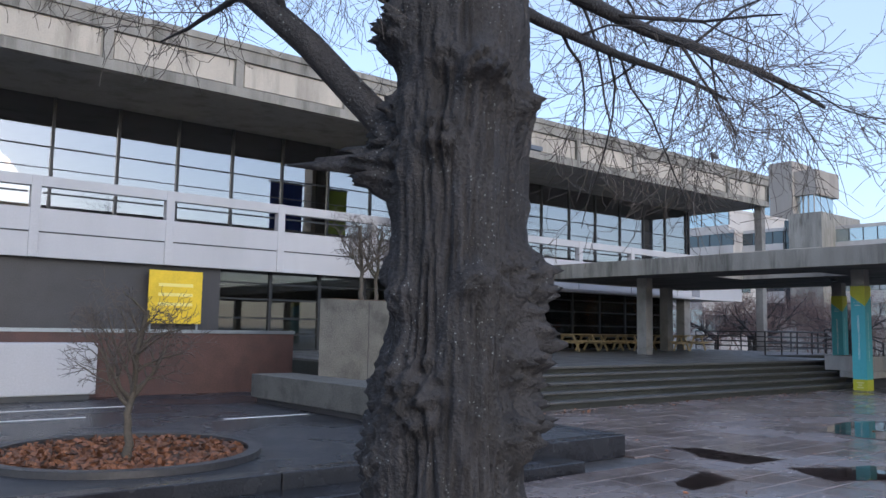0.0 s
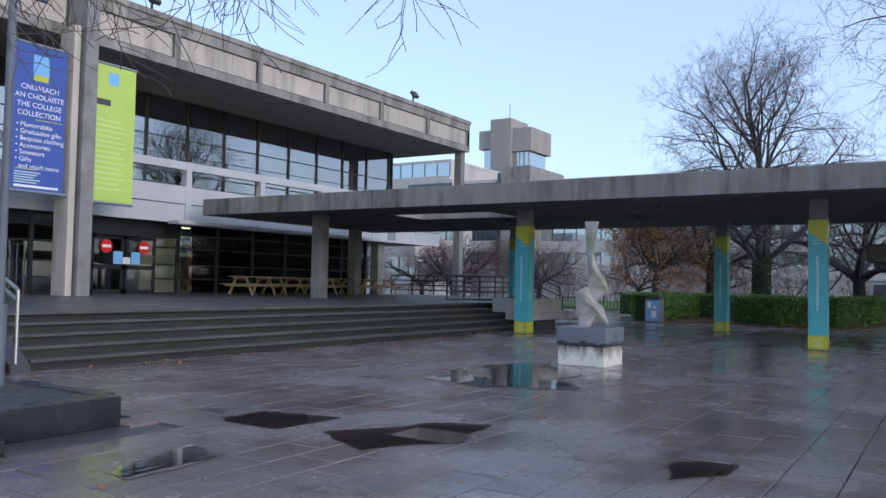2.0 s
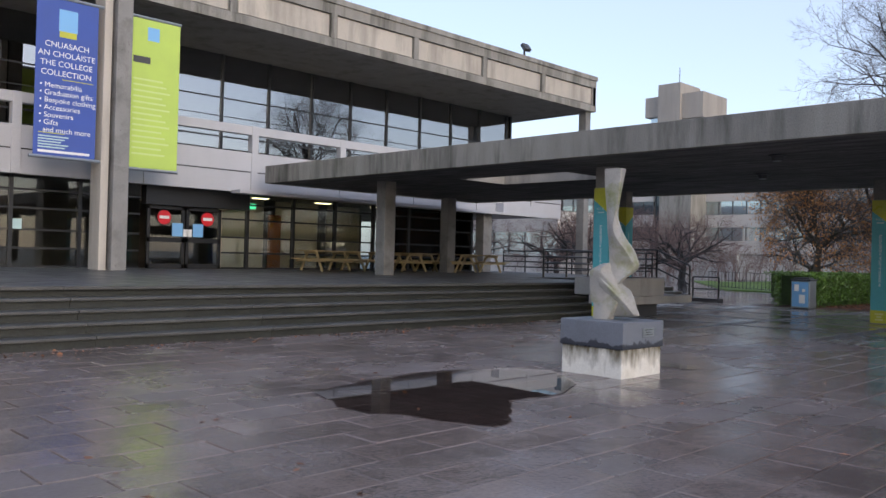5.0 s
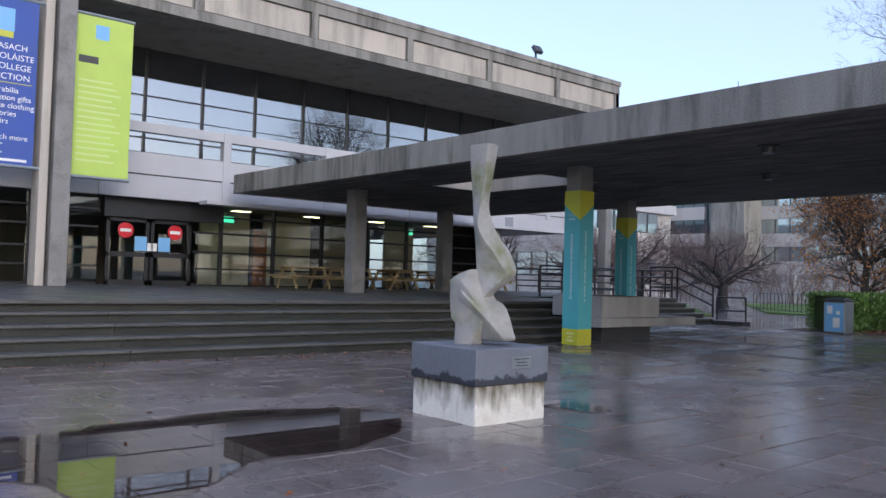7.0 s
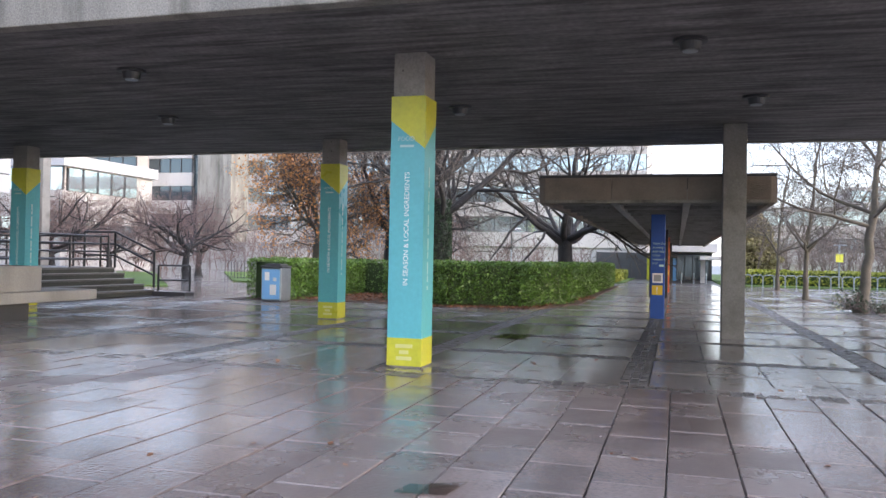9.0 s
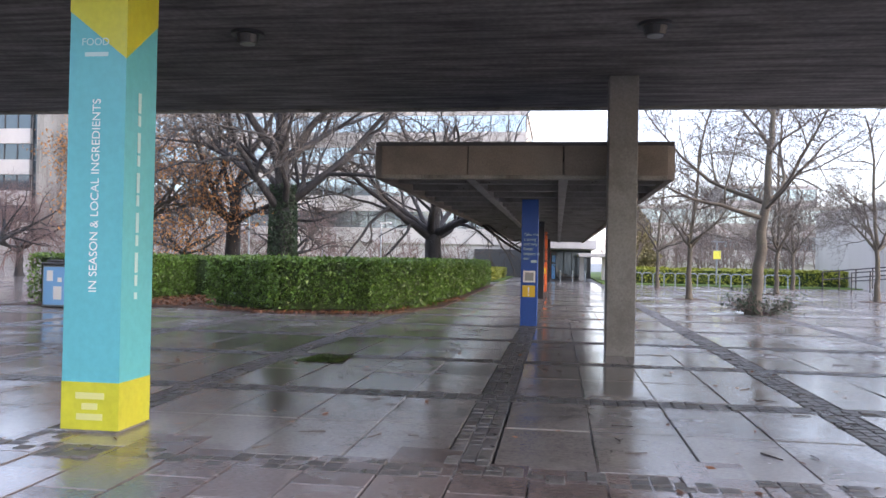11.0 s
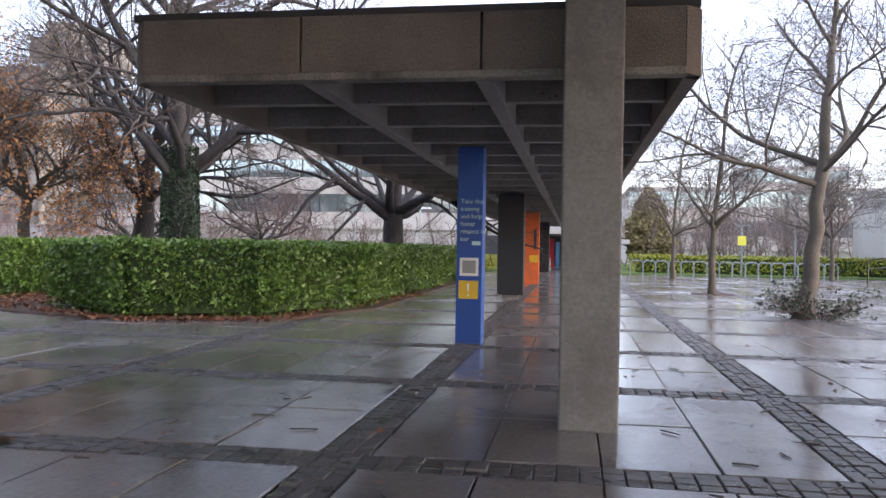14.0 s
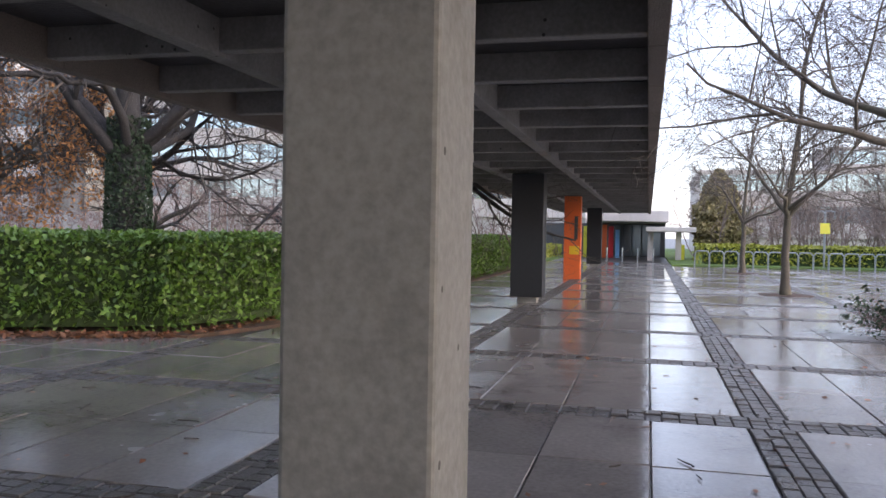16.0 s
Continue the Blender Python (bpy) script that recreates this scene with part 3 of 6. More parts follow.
part("notice", boxes((15.7, 15.95, GY - 0.06, GY - 0.05, 2.0, 2.3)), PRINT_PALE, main, "small paper notice on the glass")
# low white roof edge at the terrace end
part("low_roof", boxes((36.2, 39.2, SY - 0.5, 33, 3.5, 4.05)), SPANDREL, main)
part("low_roof_edge", boxes((22.4, 39.3, SY - 0.62, SY - 0.03, 3.5, 3.62)), SPANDREL, main)
part("roof_column", boxes((42.0, 42.42, 23.75, 24.2, 0, 9.12), bevel=0.02), CONC_COL, main)
part("terrace_column", boxes((35.2, 35.75, 24.4, 24.9, PZ, 3.55), bevel=0.02), CONC_COL, main)
# twin-blade pillar that carries the fascia
part("pillar_blade", boxes((17.2, 17.42, 22.75, 23.5, PZ, 9.3), bevel=0.015), CONC_LIGHT, main)
part("pillar_blade", boxes((17.5, 17.95, 22.6, 23.5, PZ, 10.72), bevel=0.015), CONC_COL, main)
part("pillar_web", boxes((17.42, 17.5, 22.9, 23.4, PZ, 9.2)), CONC_DARK, main)
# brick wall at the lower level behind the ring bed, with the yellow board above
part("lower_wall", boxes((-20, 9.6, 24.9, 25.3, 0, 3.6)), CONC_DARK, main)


def ceiling_light(x, y, z, sx, sy, m_, label):
    t = thing("ceiling_light", x, y, z, label, "light", "ceiling lights")
    part("housing", boxes((x - sx - 0.03, x + sx + 0.03, y - sy - 0.03, y + sy + 0.03, z - 0.04, z)), PRINT_W, t)
    part("diffuser", boxes((x - sx, x + sx, y - sy, y + sy, z - 0.06, z - 0.038)), m_, t)


for x, y in ((20.9, 28.25), (24.2, 28.25), (27.6, 28.25), (8, 30.0)):
    ceiling_light(x, y, 9.12, 0.45, 0.3, LAMP, "lit square ceiling light on the upper floor")
for x in (25, 28, 31, 34):
    ceiling_light(x, 26.9, 3.62, 0.32, 0.16, LAMP_R, "lit ceiling light behind the ground floor glass")
for x0, x1, z, y in ((6.5, 16.4, 8.1, 28.05), (3.6, 9.0, 6.85, 28.05), (12.4, 16.6, 7.3, 28.1)):
    t = thing("light_strip", (x0 + x1) / 2, y, z, "long yellow light strip hung inside the upper floor", "light", "yellow light strips")
    part("strip", boxes((x0, x1, y, y + 0.12, z, z + 0.3)), LAMP_Y, t)
    for xx in (x0 + 0.3, x1 - 0.3):
        part("hanger", rod(bmesh.new(), (xx, y + 0.06, z + 0.3), (xx, y + 0.06, 9.12), 0.015, 6), METAL, t)
for x in (24.2, 32.2):
    t = thing("exit_sign", x, 26.2, 3.0, "small green lit exit sign", "sign", "exit signs")
    part("plate", boxes((x - 0.2, x + 0.2, 26.2, 26.24, 3.1, 3.3)), LAMP_G, t)
    part("hanger", boxes((x - 0.01, x + 0.01, 26.2, 26.24, 3.3, 3.62)), METAL, t)

# ---- big flat canopy over the plaza ----
canopy = thing("flat_canopy", 27, 5, 0, "wide flat concrete canopy on slender columns", "canopy", kind="structure")
CZ0, CZ1, CX0, CX1, CY0, CY1 = 3.87, 4.43, 23.0, 33.5, -17.0, 23.4
SK = (25.6, 27.6, 12.6, 16.6)   # roof light opening
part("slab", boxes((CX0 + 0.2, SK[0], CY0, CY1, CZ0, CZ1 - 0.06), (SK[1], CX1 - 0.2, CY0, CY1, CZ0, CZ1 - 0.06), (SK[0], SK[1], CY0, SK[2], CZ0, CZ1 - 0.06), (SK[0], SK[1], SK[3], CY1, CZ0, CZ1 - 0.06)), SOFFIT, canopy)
part("edge_beam", boxes((CX0, CX0 + 0.2, CY0, CY1, CZ0 - 0.03, CZ1), bevel=0.015), CONC, canopy)
part("edge_beam", boxes((CX1 - 0.2, CX1, CY0, CY1, CZ0 - 0.03, CZ1), bevel=0.015), CONC, canopy)
part("end_beam", boxes((CX0 + 0.2, CX1 - 0.2, CY1 - 0.2, CY1, CZ0 - 0.03, CZ1)), CONC, canopy)
part("upstand", boxes((SK[0] - 0.05, SK[0] + 0.04, SK[2] - 0.04, SK[3] + 0.04, CZ0 - 0.004, CZ1 + 0.3), (SK[1] - 0.04, SK[1] + 0.05, SK[2] - 0.04, SK[3] + 0.04, CZ0 - 0.004, CZ1 + 0.3), (SK[0] + 0.04, SK[1] - 0.04, SK[3] - 0.04, SK[3] + 0.04, CZ0 - 0.004, CZ1 + 0.3), (SK[0] + 0.04, SK[1] - 0.04, SK[2] - 0.04, SK[2] + 0.04, CZ0 - 0.004, CZ1 + 0.3)), CONC_LIGHT, canopy)


def canopy_column(x, y, z, w=0.46):
    t = part("column", boxes((x - w / 2, x + w / 2, y - w / 2, y + w / 2, z, CZ0 + 0.01), bevel=0.015), CONC_COL, canopy)
    return t


def wrapped_column(x, y, line, w=0.44, top=3.33):
    t = canopy_column(x, y, -0.03, w - 0.03)
    s = w / 2
    wr = part("teal_wrap", boxes((x - s, x + s, y - s, y + s, 0.36, 2.75)), TEAL, t)
    part("lime_foot", boxes((x - s - 0.002, x + s + 0.002, y - s - 0.002, y + s + 0.002, 0.02, 0.36)), LIME, t)
    # lime head meets the teal along a slope
    bm = bmesh.new()
    zt = top
    za, zb = (3.03, 2.68)
    p = [(x - s - 0.002, y + s + 0.002, za), (x - s - 0.002, y - s - 0.002, zb), (x + s + 0.002, y - s - 0.002, za), (x + s + 0.002, y + s + 0.002, 3.17)]
    lo = [bm.verts.new(q) for q in p]
    hi = [bm.verts.new((q[0], q[1], zt)) for q in p]
    bm.faces.new(hi)
    bm.faces.new(lo[::-1])
    for i in range(4):
        bm.faces.new((lo[i], lo[(i + 1) % 4], hi[(i + 1) % 4], hi[i]))
    bmesh.ops.recalc_face_normals(bm, faces=bm.faces)
    part("lime_head", bm, LIME, t)
    part("teal_neck", boxes((x - s + 0.001, x + s - 0.001, y - s + 0.001, y + s - 0.001, 2.75, 3.28)), TEAL, t)
    words(line, 0.088, PRINT_W, at(x - s - 0.004, y - 0.03, 1.0, UP_W), t)
    words("FOOD", 0.075, PRINT_PALE, at(x - s - 0.004, y + 0.02, 2.78, FACE_W), t, "CENTER")
    part("badge_bar", boxes((x - s - 0.004, x - s - 0.001, y - 0.08, y + 0.1, 2.7, 2.73)), PRINT_PALE, t)
    for k in range(16):
        z = 0.95 + k * 0.098
        part("small_print", boxes((x - 0.045, x - 0.005, y - s - 0.004, y - s - 0.001, z, z + 0.05 + 0.03 * (k % 3))), PRINT_PALE, t)
    for k, ww in enumerate((0.22, 0.12, 0.2)):
        part("foot_print", boxes((x - s - 0.005, x - s - 0.002, y - ww / 2, y + ww / 2, 0.24 - k * 0.075, 0.285 - k * 0.075)), plain("pale_lime_print", (0.62, 0.62, 0.25), 0.5) if k == 0 else bpy.data.materials["pale_lime_print"], t)
    return t


wrapped_column(25.3, 2.7, "IN SEASON & LOCAL INGREDIENTS")
wrapped_column(25.25, 11.12, "IN SEASON & LOCAL INGREDIENTS")
wrapped_column(31.85, 6.68, "IN SEASON & LOCAL INGREDIENTS")
wrapped_column(31.7, 14.75, "IN SEASON & LOCAL INGREDIENTS")
canopy_column(31.24, -1.47, -0.03, 0.4)
canopy_column(24.95, 19.3, PZ, 0.44)
canopy_column(31.2, 22.7, PZ, 0.44)
canopy_column(25.1, -5.8, -0.03, 0.44)
canopy_column(31.24, -9.4, -0.03, 0.44)
for x, y in ((25.2, 6.8), (28.6, 3.0), (28.6, 8.6), (28.6, -1.6), (25.2, -0.6), (22.9, -1.0), (28.6, 13.5)):
    t = thing("downlight", x, y, CZ0, "round black unlit downlight under the canopy", "light", "canopy downlights")
    part("rose", cyl(bmesh.new(), x, y, CZ0 - 0.035, CZ0, 0.19, 0.19, 20), DARKGREY, t)
    part("lamp_body", cyl(bmesh.new(), x, y, CZ0 - 0.13, CZ0 - 0.035, 0.11, 0.13, 20), DARKGREY, t)
    part("lens", cyl(bmesh.new(), x, y, CZ0 - 0.14, CZ0 - 0.13, 0.085, 0.085, 20), METAL, t)

# ---- lower walkway canopy ----
walkway = thing("walkway_canopy", 50, 0, 0, "long low walkway canopy of exposed aggregate concrete", "canopy", kind="structure")
WX0, WX1, WY0, WY1, WZ0, WZ1 = 31.45, 72.0, -2.24, 2.14, 2.48, 3.0
jy = [WY1 - 0.12, 0.73, -0.66, WY0 + 0.12]
for a, b_ in zip(jy, jy[1:]):
    part("fascia_panel", boxes((WX0, WX0 + 0.12, b_ + 0.008, a - 0.008, WZ0 + 0.05, WZ1 - 0.04), bevel=0.008), AGGREGATE, walkway)
part("coping", boxes((WX0 + 0.03, WX1, WY0 + 0.02, WY1 - 0.02, WZ1 - 0.04, WZ1 + 0.02)), CONC_DARK, walkway)
part("fascia_foot", boxes((WX0 - 0.01, WX0 + 0.14, WY0 + 0.12, WY1 - 0.12, WZ0 - 0.01, WZ0 + 0.05), bevel=0.01), CONC, walkway)
part("corner_panel", prism(bmesh.new(), [(WX0, WY1 - 0.12), (WX0 + 0.12, WY1), (WX0 + 0.24, WY1), (WX0 + 0.12, WY1 - 0.24)], WZ0, WZ1 - 0.04), AGGREGATE, walkway)
part("corner_panel", prism(bmesh.new(), [(WX0, WY0 + 0.12), (WX0 + 0.12, WY0), (WX0 + 0.24, WY0), (WX0 + 0.12, WY0 + 0.24)], WZ0, WZ1 - 0.04), AGGREGATE, walkway)
xx = WX0 + 0.12
while xx < WX1:
    for y0, y1 in ((WY1 - 0.12, WY1), (WY0, WY0 + 0.12)):
        part("fascia_panel", boxes((xx + 0.006, xx + 1.344, y0, y1, WZ0, WZ1 - 0.04), bevel=0.008), AGGREGATE, walkway)
    xx += 1.35
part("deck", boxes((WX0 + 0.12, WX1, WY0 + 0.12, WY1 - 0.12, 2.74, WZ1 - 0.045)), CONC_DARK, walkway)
for y in (0.73, -0.66):
    part("long_beam", boxes((WX0 + 0.12, WX1, y - 0.07, y + 0.07, WZ0 + 0.01, 2.75), bevel=0.01), CONC_COL, walkway)
xx = WX0 + 1.35
while xx < WX1:
    part("cross_beam", boxes((xx - 0.06, xx + 0.06, WY0 + 0.12, WY1 - 0.12, WZ0 + 0.04, 2.745), bevel=0.01), CONC_COL, walkway)
    xx += 1.35


def walkway_column(x, y, w, d, m_, name, lab):
    t = part(name, boxes((x - d / 2, x + d / 2, y - w / 2, y + w / 2, 0.12 if m_ is BLACK else -0.03, 2.5), bevel=0.01), m_, walkway, lab)
    if m_ is BLACK:
        part("foot", boxes((x - d / 2 + 0.1, x + d / 2 - 0.1, y - w / 2 + 0.12, y + w / 2 - 0.12, -0.03, 0.12)), CONC_COL, t)
    return t


bc = walkway_column(35.87, -0.05, 0.33, 0.33, BLUE, "blue_column", "column wrapped in royal blue print")
BF = 35.705      # front of the blue wrap
for k, s in enumerate(("Take the", "training", "and help", "foster", "respect in", "our")):
    words(s, 0.08, PRINT_PALE, at(BF - 0.004, 0.07, 1.78 - k * 0.095, FACE_W), bc)
part("logo_bar", boxes((BF - 0.004, BF, -0.19, -0.08, 1.25, 1.3)), PRINT_PALE, bc)
part("white_square", boxes((BF - 0.004, BF, -0.17, 0.07, 0.86, 1.09), bevel=0.0015), PRINT_W, bc, "white square panel printed with a grey block")
part("grey_block", boxes((BF - 0.007, BF - 0.0045, -0.135, 0.035, 0.895, 1.055)), plain("mid_grey_print", (0.3, 0.3, 0.3)), bc)
part("amber_square", boxes((BF - 0.004, BF, -0.17, 0.08, 0.57, 0.8), bevel=0.0015), AMBER, bc, "amber square with a white exclamation mark")
words("!", 0.24, PRINT_W, at(BF - 0.006, -0.01, 0.6, FACE_W), bc)
walkway_column(44.9, 0.12, 0.62, 0.5, BLACK, "black_column", "column clad in matt black boards")
oc = walkway_column(53.9, 0.08, 0.5, 0.4, ORANGE, "orange_column", "column wrapped in bright orange print")
part("amber_square", boxes((53.69, 53.698, -0.14, 0.16, 0.75, 1.0)), AMBER, oc)
part("print_bar", boxes((53.69, 53.698, -0.08, 0.02, 1.2, 1.9)), PRINT_D, oc)
walkway_column(64.3, 0.1, 0.62, 0.5, BLACK, "black_column", "column clad in matt black boards")

# ---- trees ----


def tube_arrays(paths, sides_of):
    """Tapered tubes along many polylines, as vertex and face arrays."""
    groups = {}
    for pts, rad in paths:
        groups.setdefault((sides_of(rad[0]), len(pts)), []).append((pts, rad))
    V, F, base = [], [], 0
    for (n, k), members in groups.items():
        P = np.array([m[0] for m in members], float)
        R = np.array([m[1] for m in members], float)
        D = np.empty_like(P)
        D[:, 1:-1] = P[:, 2:] - P[:, :-2]
        D[:, 0], D[:, -1] = P[:, 1] - P[:, 0], P[:, -1] - P[:, -2]
        D /= np.linalg.norm(D, axis=2, keepdims=True) + 1e-9
        up = np.where(np.abs(D[..., 2:3]) < 0.9, np.array((0.31, 0.17, 0.93)), np.array((1.0, 0.2, 0.0)))
        A = np.cross(D, up)
        A /= np.linalg.norm(A, axis=2, keepdims=True) + 1e-9
        B = np.cross(D, A)
        th = 2 * np.pi * np.arange(n) / n
        ring = P[:, :, None] + R[:, :, None, None] * (np.cos(th)[:, None] * A[:, :, None] + np.sin(th)[:, None] * B[:, :, None])
        V.append(ring.reshape(-1, 3))
        b_, i, j = np.meshgrid(np.arange(len(members)), np.arange(k - 1), np.arange(n), indexing="ij")
        p = base + (b_ * k + i) * n + j
        q = base + (b_ * k + i) * n + (j + 1) % n
        F.append(np.stack([p, q, q + n, p + n], -1).reshape(-1, 4))
        base += len(members) * k * n
    return np.concatenate(V), np.concatenate(F)


def limb(rng, p, d, length, r0, r1, seg, wander, lift):
    pts, rad = [np.array(p, float)], [r0]
    d = np.array(d, float) / np.linalg.norm(d)
    for i in range(seg):
        d = d + rng.normal(0, wander, 3) + np.array((0, 0, lift))
        d /= np.linalg.norm(d)
        pts.append(pts[-1] + d * length / seg)
        rad.append(r0 + (r1 - r0) * (i + 1) / seg)
    return pts, rad, d


def sprout(rng, parent, level, spec, out, thin=1.0):
    """Side branches of a limb, and theirs; spec has, for each level, count, length, angle, lift, wander."""
    if level >= len(spec):
        return
    count, length, angle, lift, wander = spec[level]
    pts, rad = parent
    k = len(pts) - 1
    for c in range(count):
        u = 0.22 + 0.78 * (c + rng.random()) / count
        i = min(int(u * k), k - 1)
        p = pts[i] + (pts[i + 1] - pts[i]) * (u * k - i)
        d = pts[i + 1] - pts[i]
        d = d / np.linalg.norm(d)
        side = rng.normal(0, 1, 3)
        side -= d * side.dot(d)
        side /= np.linalg.norm(side)
        a = radians(angle * rng.uniform(0.65, 1.25))
        nd = d * math.cos(a) + side * math.sin(a)
        r0 = max(0.003, (rad[i]) * rng.uniform(0.45, 0.7) * thin)
        L = length * rng.uniform(0.6, 1.25) * (1.15 - 0.5 * u)
        seg = 6 if level < 2 else 4
        q, rr, _ = limb(rng, p, nd, L, r0, max(0.0025, r0 * 0.3), seg, wander, lift)
        out.append((q, rr, level))
        sprout(rng, (q, rr), level + 1, spec, out, thin)


def bare_tree(name, x, y, label, seed, trunk_h, r, limbs, spec, bark=BARK_GREY, twig=TWIG, lean=(0, 0), limb_len=5.0, limb_rise=0.6, flare=1.5, group="bare trees", trunk_extra=0.0, limb_r=0.55, split=1, crown=0):
    rng = np.random.default_rng(seed)
    t = thing(name, x, y, 0, label, "tree", group)
    base = np.array((x, y, -0.05))
    seg = 7
    pts = [base + np.array((lean[0] * u, lean[1] * u, trunk_h * u)) + rng.normal(0, 0.02, 3) * (u > 0) for u in np.linspace(0, 1, seg + 1)]
    rad = [r * (1 + (flare - 1) * math.exp(-u * 9)) * (1 - 0.25 * u) for u in np.linspace(0, 1, seg + 1)]
    woods, twigs = [(pts, rad)], []
    if trunk_extra:
        q, rr, _ = limb(rng, pts[-1], (lean[0] * 0.3, lean[1] * 0.3, 1), trunk_extra, rad[-1] * 0.9, 0.03, 8, 0.1, 0.05)
        woods.append((q, rr))
        o = []
        sprout(rng, (q, rr), 0, spec, o)
        for q2, r2, lev in o:
            (woods if lev < split else twigs).append((q2, r2))
    for k in range(crown):
        az = 2.4 * k
        i = 1 + int(5 * k / crown)
        d0, d1, _ = limb(rng, q[i], (math.cos(az), math.sin(az), 0.9 + 0.12 * k), 6.3 - 0.2 * k, rr[i] * 0.6, 0.025, 8, 0.12, 0.05)
        woods.append((d0, d1))
        o = []
        sprout(rng, (d0, d1), 0, spec, o)
        for q2, r2, lev in o:
            (woods if lev < split else twigs).append((q2, r2))
    for k in range(limbs):
        az = 2 * math.pi * (k + rng.uniform(-0.25, 0.25)) / limbs
        p = pts[-1] + (pts[-2] - pts[-1]) * rng.uniform(0, 1.2)
        rise = limb_rise * rng.uniform(0.5, 1.5)
        q, rr, _ = limb(rng, p, (math.cos(az), math.sin(az), rise), limb_len * rng.uniform(0.75, 1.2), r * limb_r * rng.uniform(0.7, 1.1), r * 0.09, 9, 0.14, 0.04)
        woods.append((q, rr))
        o = []
        sprout(rng, (q, rr), 0, spec, o)
        for q2, r2, lev in o:
            (woods if lev < split else twigs).append((q2, r2))
    V, F = tube_arrays(woods, lambda rr: 12 if rr > 0.12 else (8 if rr > 0.04 else 5))
    from_arrays("trunk", V, F, bark, t, True)
    V, F = tube_arrays(twigs, lambda rr: 4 if rr > 0.012 else 3)
    from_arrays("crown", V, F, twig, t, False, "bare twigs", "")
    return t, twigs, rng


def leaf_cloud(name, points, size, material, parent, rng, label="", kind="", flat=0.0):
    """Many small folded leaves at the given points."""
    n = len(points)
    P = np.array(points)
    a = rng.normal(0, 1, (n, 3))
    a[:, 2] *= 1 - flat
    a /= np.linalg.norm(a, axis=1)[:, None]
    b = rng.normal(0, 1, (n, 3))
    b[:, 2] *= 1 - flat
    b -= a * (a * b).sum(1)[:, None]
    b /= np.linalg.norm(b, axis=1)[:, None]
    s = size * rng.uniform(0.6, 1.3, (n, 1))
    V = np.stack([P - a * s, P + b * s * 0.55, P + a * s, P - b * s * 0.55], 1).reshape(-1, 3)
    F = np.arange(4 * n).reshape(-1, 4)
    return from_arrays(name, V, F, material, parent, False, label, kind)


OAK = [(7, 3.2, 50, 0.03, 0.16), (6, 1.7, 52, 0.02, 0.2), (6, 0.9, 50, 0.0, 0.22), (4, 0.45, 48, 0.0, 0.25)]
OAK_FULL = [(7, 3.3, 50, 0.03, 0.16), (6, 1.8, 52, 0.02, 0.2), (5, 0.95, 50, 0.0, 0.22), (4, 0.5, 48, 0.0, 0.25)]
OAK_THIN = [(7, 3.2, 50, 0.03, 0.16), (5, 1.7, 52, 0.02, 0.2), (4, 0.9, 50, 0.0, 0.22), (3, 0.45, 48, 0.0, 0.25)]
oak, tw, rng_ = bare_tree("oak_tree", 42.6, 7.45, "broad bare oak with ivy round its trunk", 3, 2.9, 0.36, 7, OAK_FULL, limb_r=0.36, bark=BARK, limb_len=5.6, limb_rise=0.75, trunk_extra=9.0, split=1, crown=12)
ang = rng_.uniform(0, 2 * math.pi, 6500)
hh = rng_.uniform(0.2, 3.4, 6500) ** 1.0
leaf_cloud("ivy", [(42.6 + 0.42 * math.cos(a) * (1.1 - h * 0.06), 7.45 + 0.42 * math.sin(a) * (1.1 - h * 0.06), h) for a, h in zip(ang, hh)], 0.042, IVY, oak, rng_, "dark green ivy")
bare_tree("oak_tree", 47.2, 10.9, "dark bare oak standing behind the hedge", 8, 2.6, 0.32, 6, OAK_THIN, bark=BARK, limb_r=0.4, limb_len=4.2, limb_rise=0.7, trunk_extra=5.0)
bare_tree("oak_tree", 48.8, 3.9, "spreading bare oak beside the walkway", 11, 2.4, 0.36, 8, OAK_THIN, bark=BARK, limb_r=0.4, limb_len=4.6, limb_rise=0.45, trunk_extra=4.0)
PLANE = [(9, 2.3, 52, 0.0, 0.17), (7, 1.3, 54, 0.0, 0.2), (5, 0.7, 52, 0.0, 0.24), (4, 0.38, 48, 0, 0.24)]
near_right, tw, rng_ = bare_tree("plane_tree", 41.4, -5.6, "slim bare tree with shrubby shoots round its foot", 21, 3.0, 0.15, 6, PLANE, bark=BARK_GREY, limb_len=4.6, limb_rise=0.5, limb_r=0.42, trunk_extra=4.5, lean=(0.2, -0.35), flare=1.6)
LIME_T = [(8, 1.8, 52, 0.02, 0.15), (6, 1.0, 52, 0.02, 0.18), (5, 0.5, 50, 0.01, 0.2), (3, 0.28, 48, 0, 0.2)]
slim, _, _ = bare_tree("young_tree", 49.6, -5.3, "slender bare young tree in a paving pit", 31, 2.2, 0.10, 5, LIME_T, limb_len=3.0, limb_rise=1.0, trunk_extra=5.0, flare=1.5, group="young trees on the plaza")
for px_, py_ in ((49.6, -5.3), (61.5, -5.6), (51.2, -12.2), (64.0, -12.8), (57.0, -10.2)):
    pit = [(px_ + 0.62 * math.cos(k * 0.6283), py_ + 0.62 * math.sin(k * 0.6283)) for k in range(10)]
    tagged(part("tree_pit", prism(bmesh.new(), pit, -0.03, 0.014), SOIL), "small dark soil pit round a young tree", "soil", kind="structure")
copy_thing(slim, pose(61.5, -5.6, 0, 0, 0, 70))
copy_thing(slim, pose(51.2, -12.2, 0, 0, 0, 140))
copy_thing(slim, pose(64.0, -12.8, 0, 0, 0, 220))
copy_thing(slim, pose(57.0, -10.2, 0, 0, 0, 300))
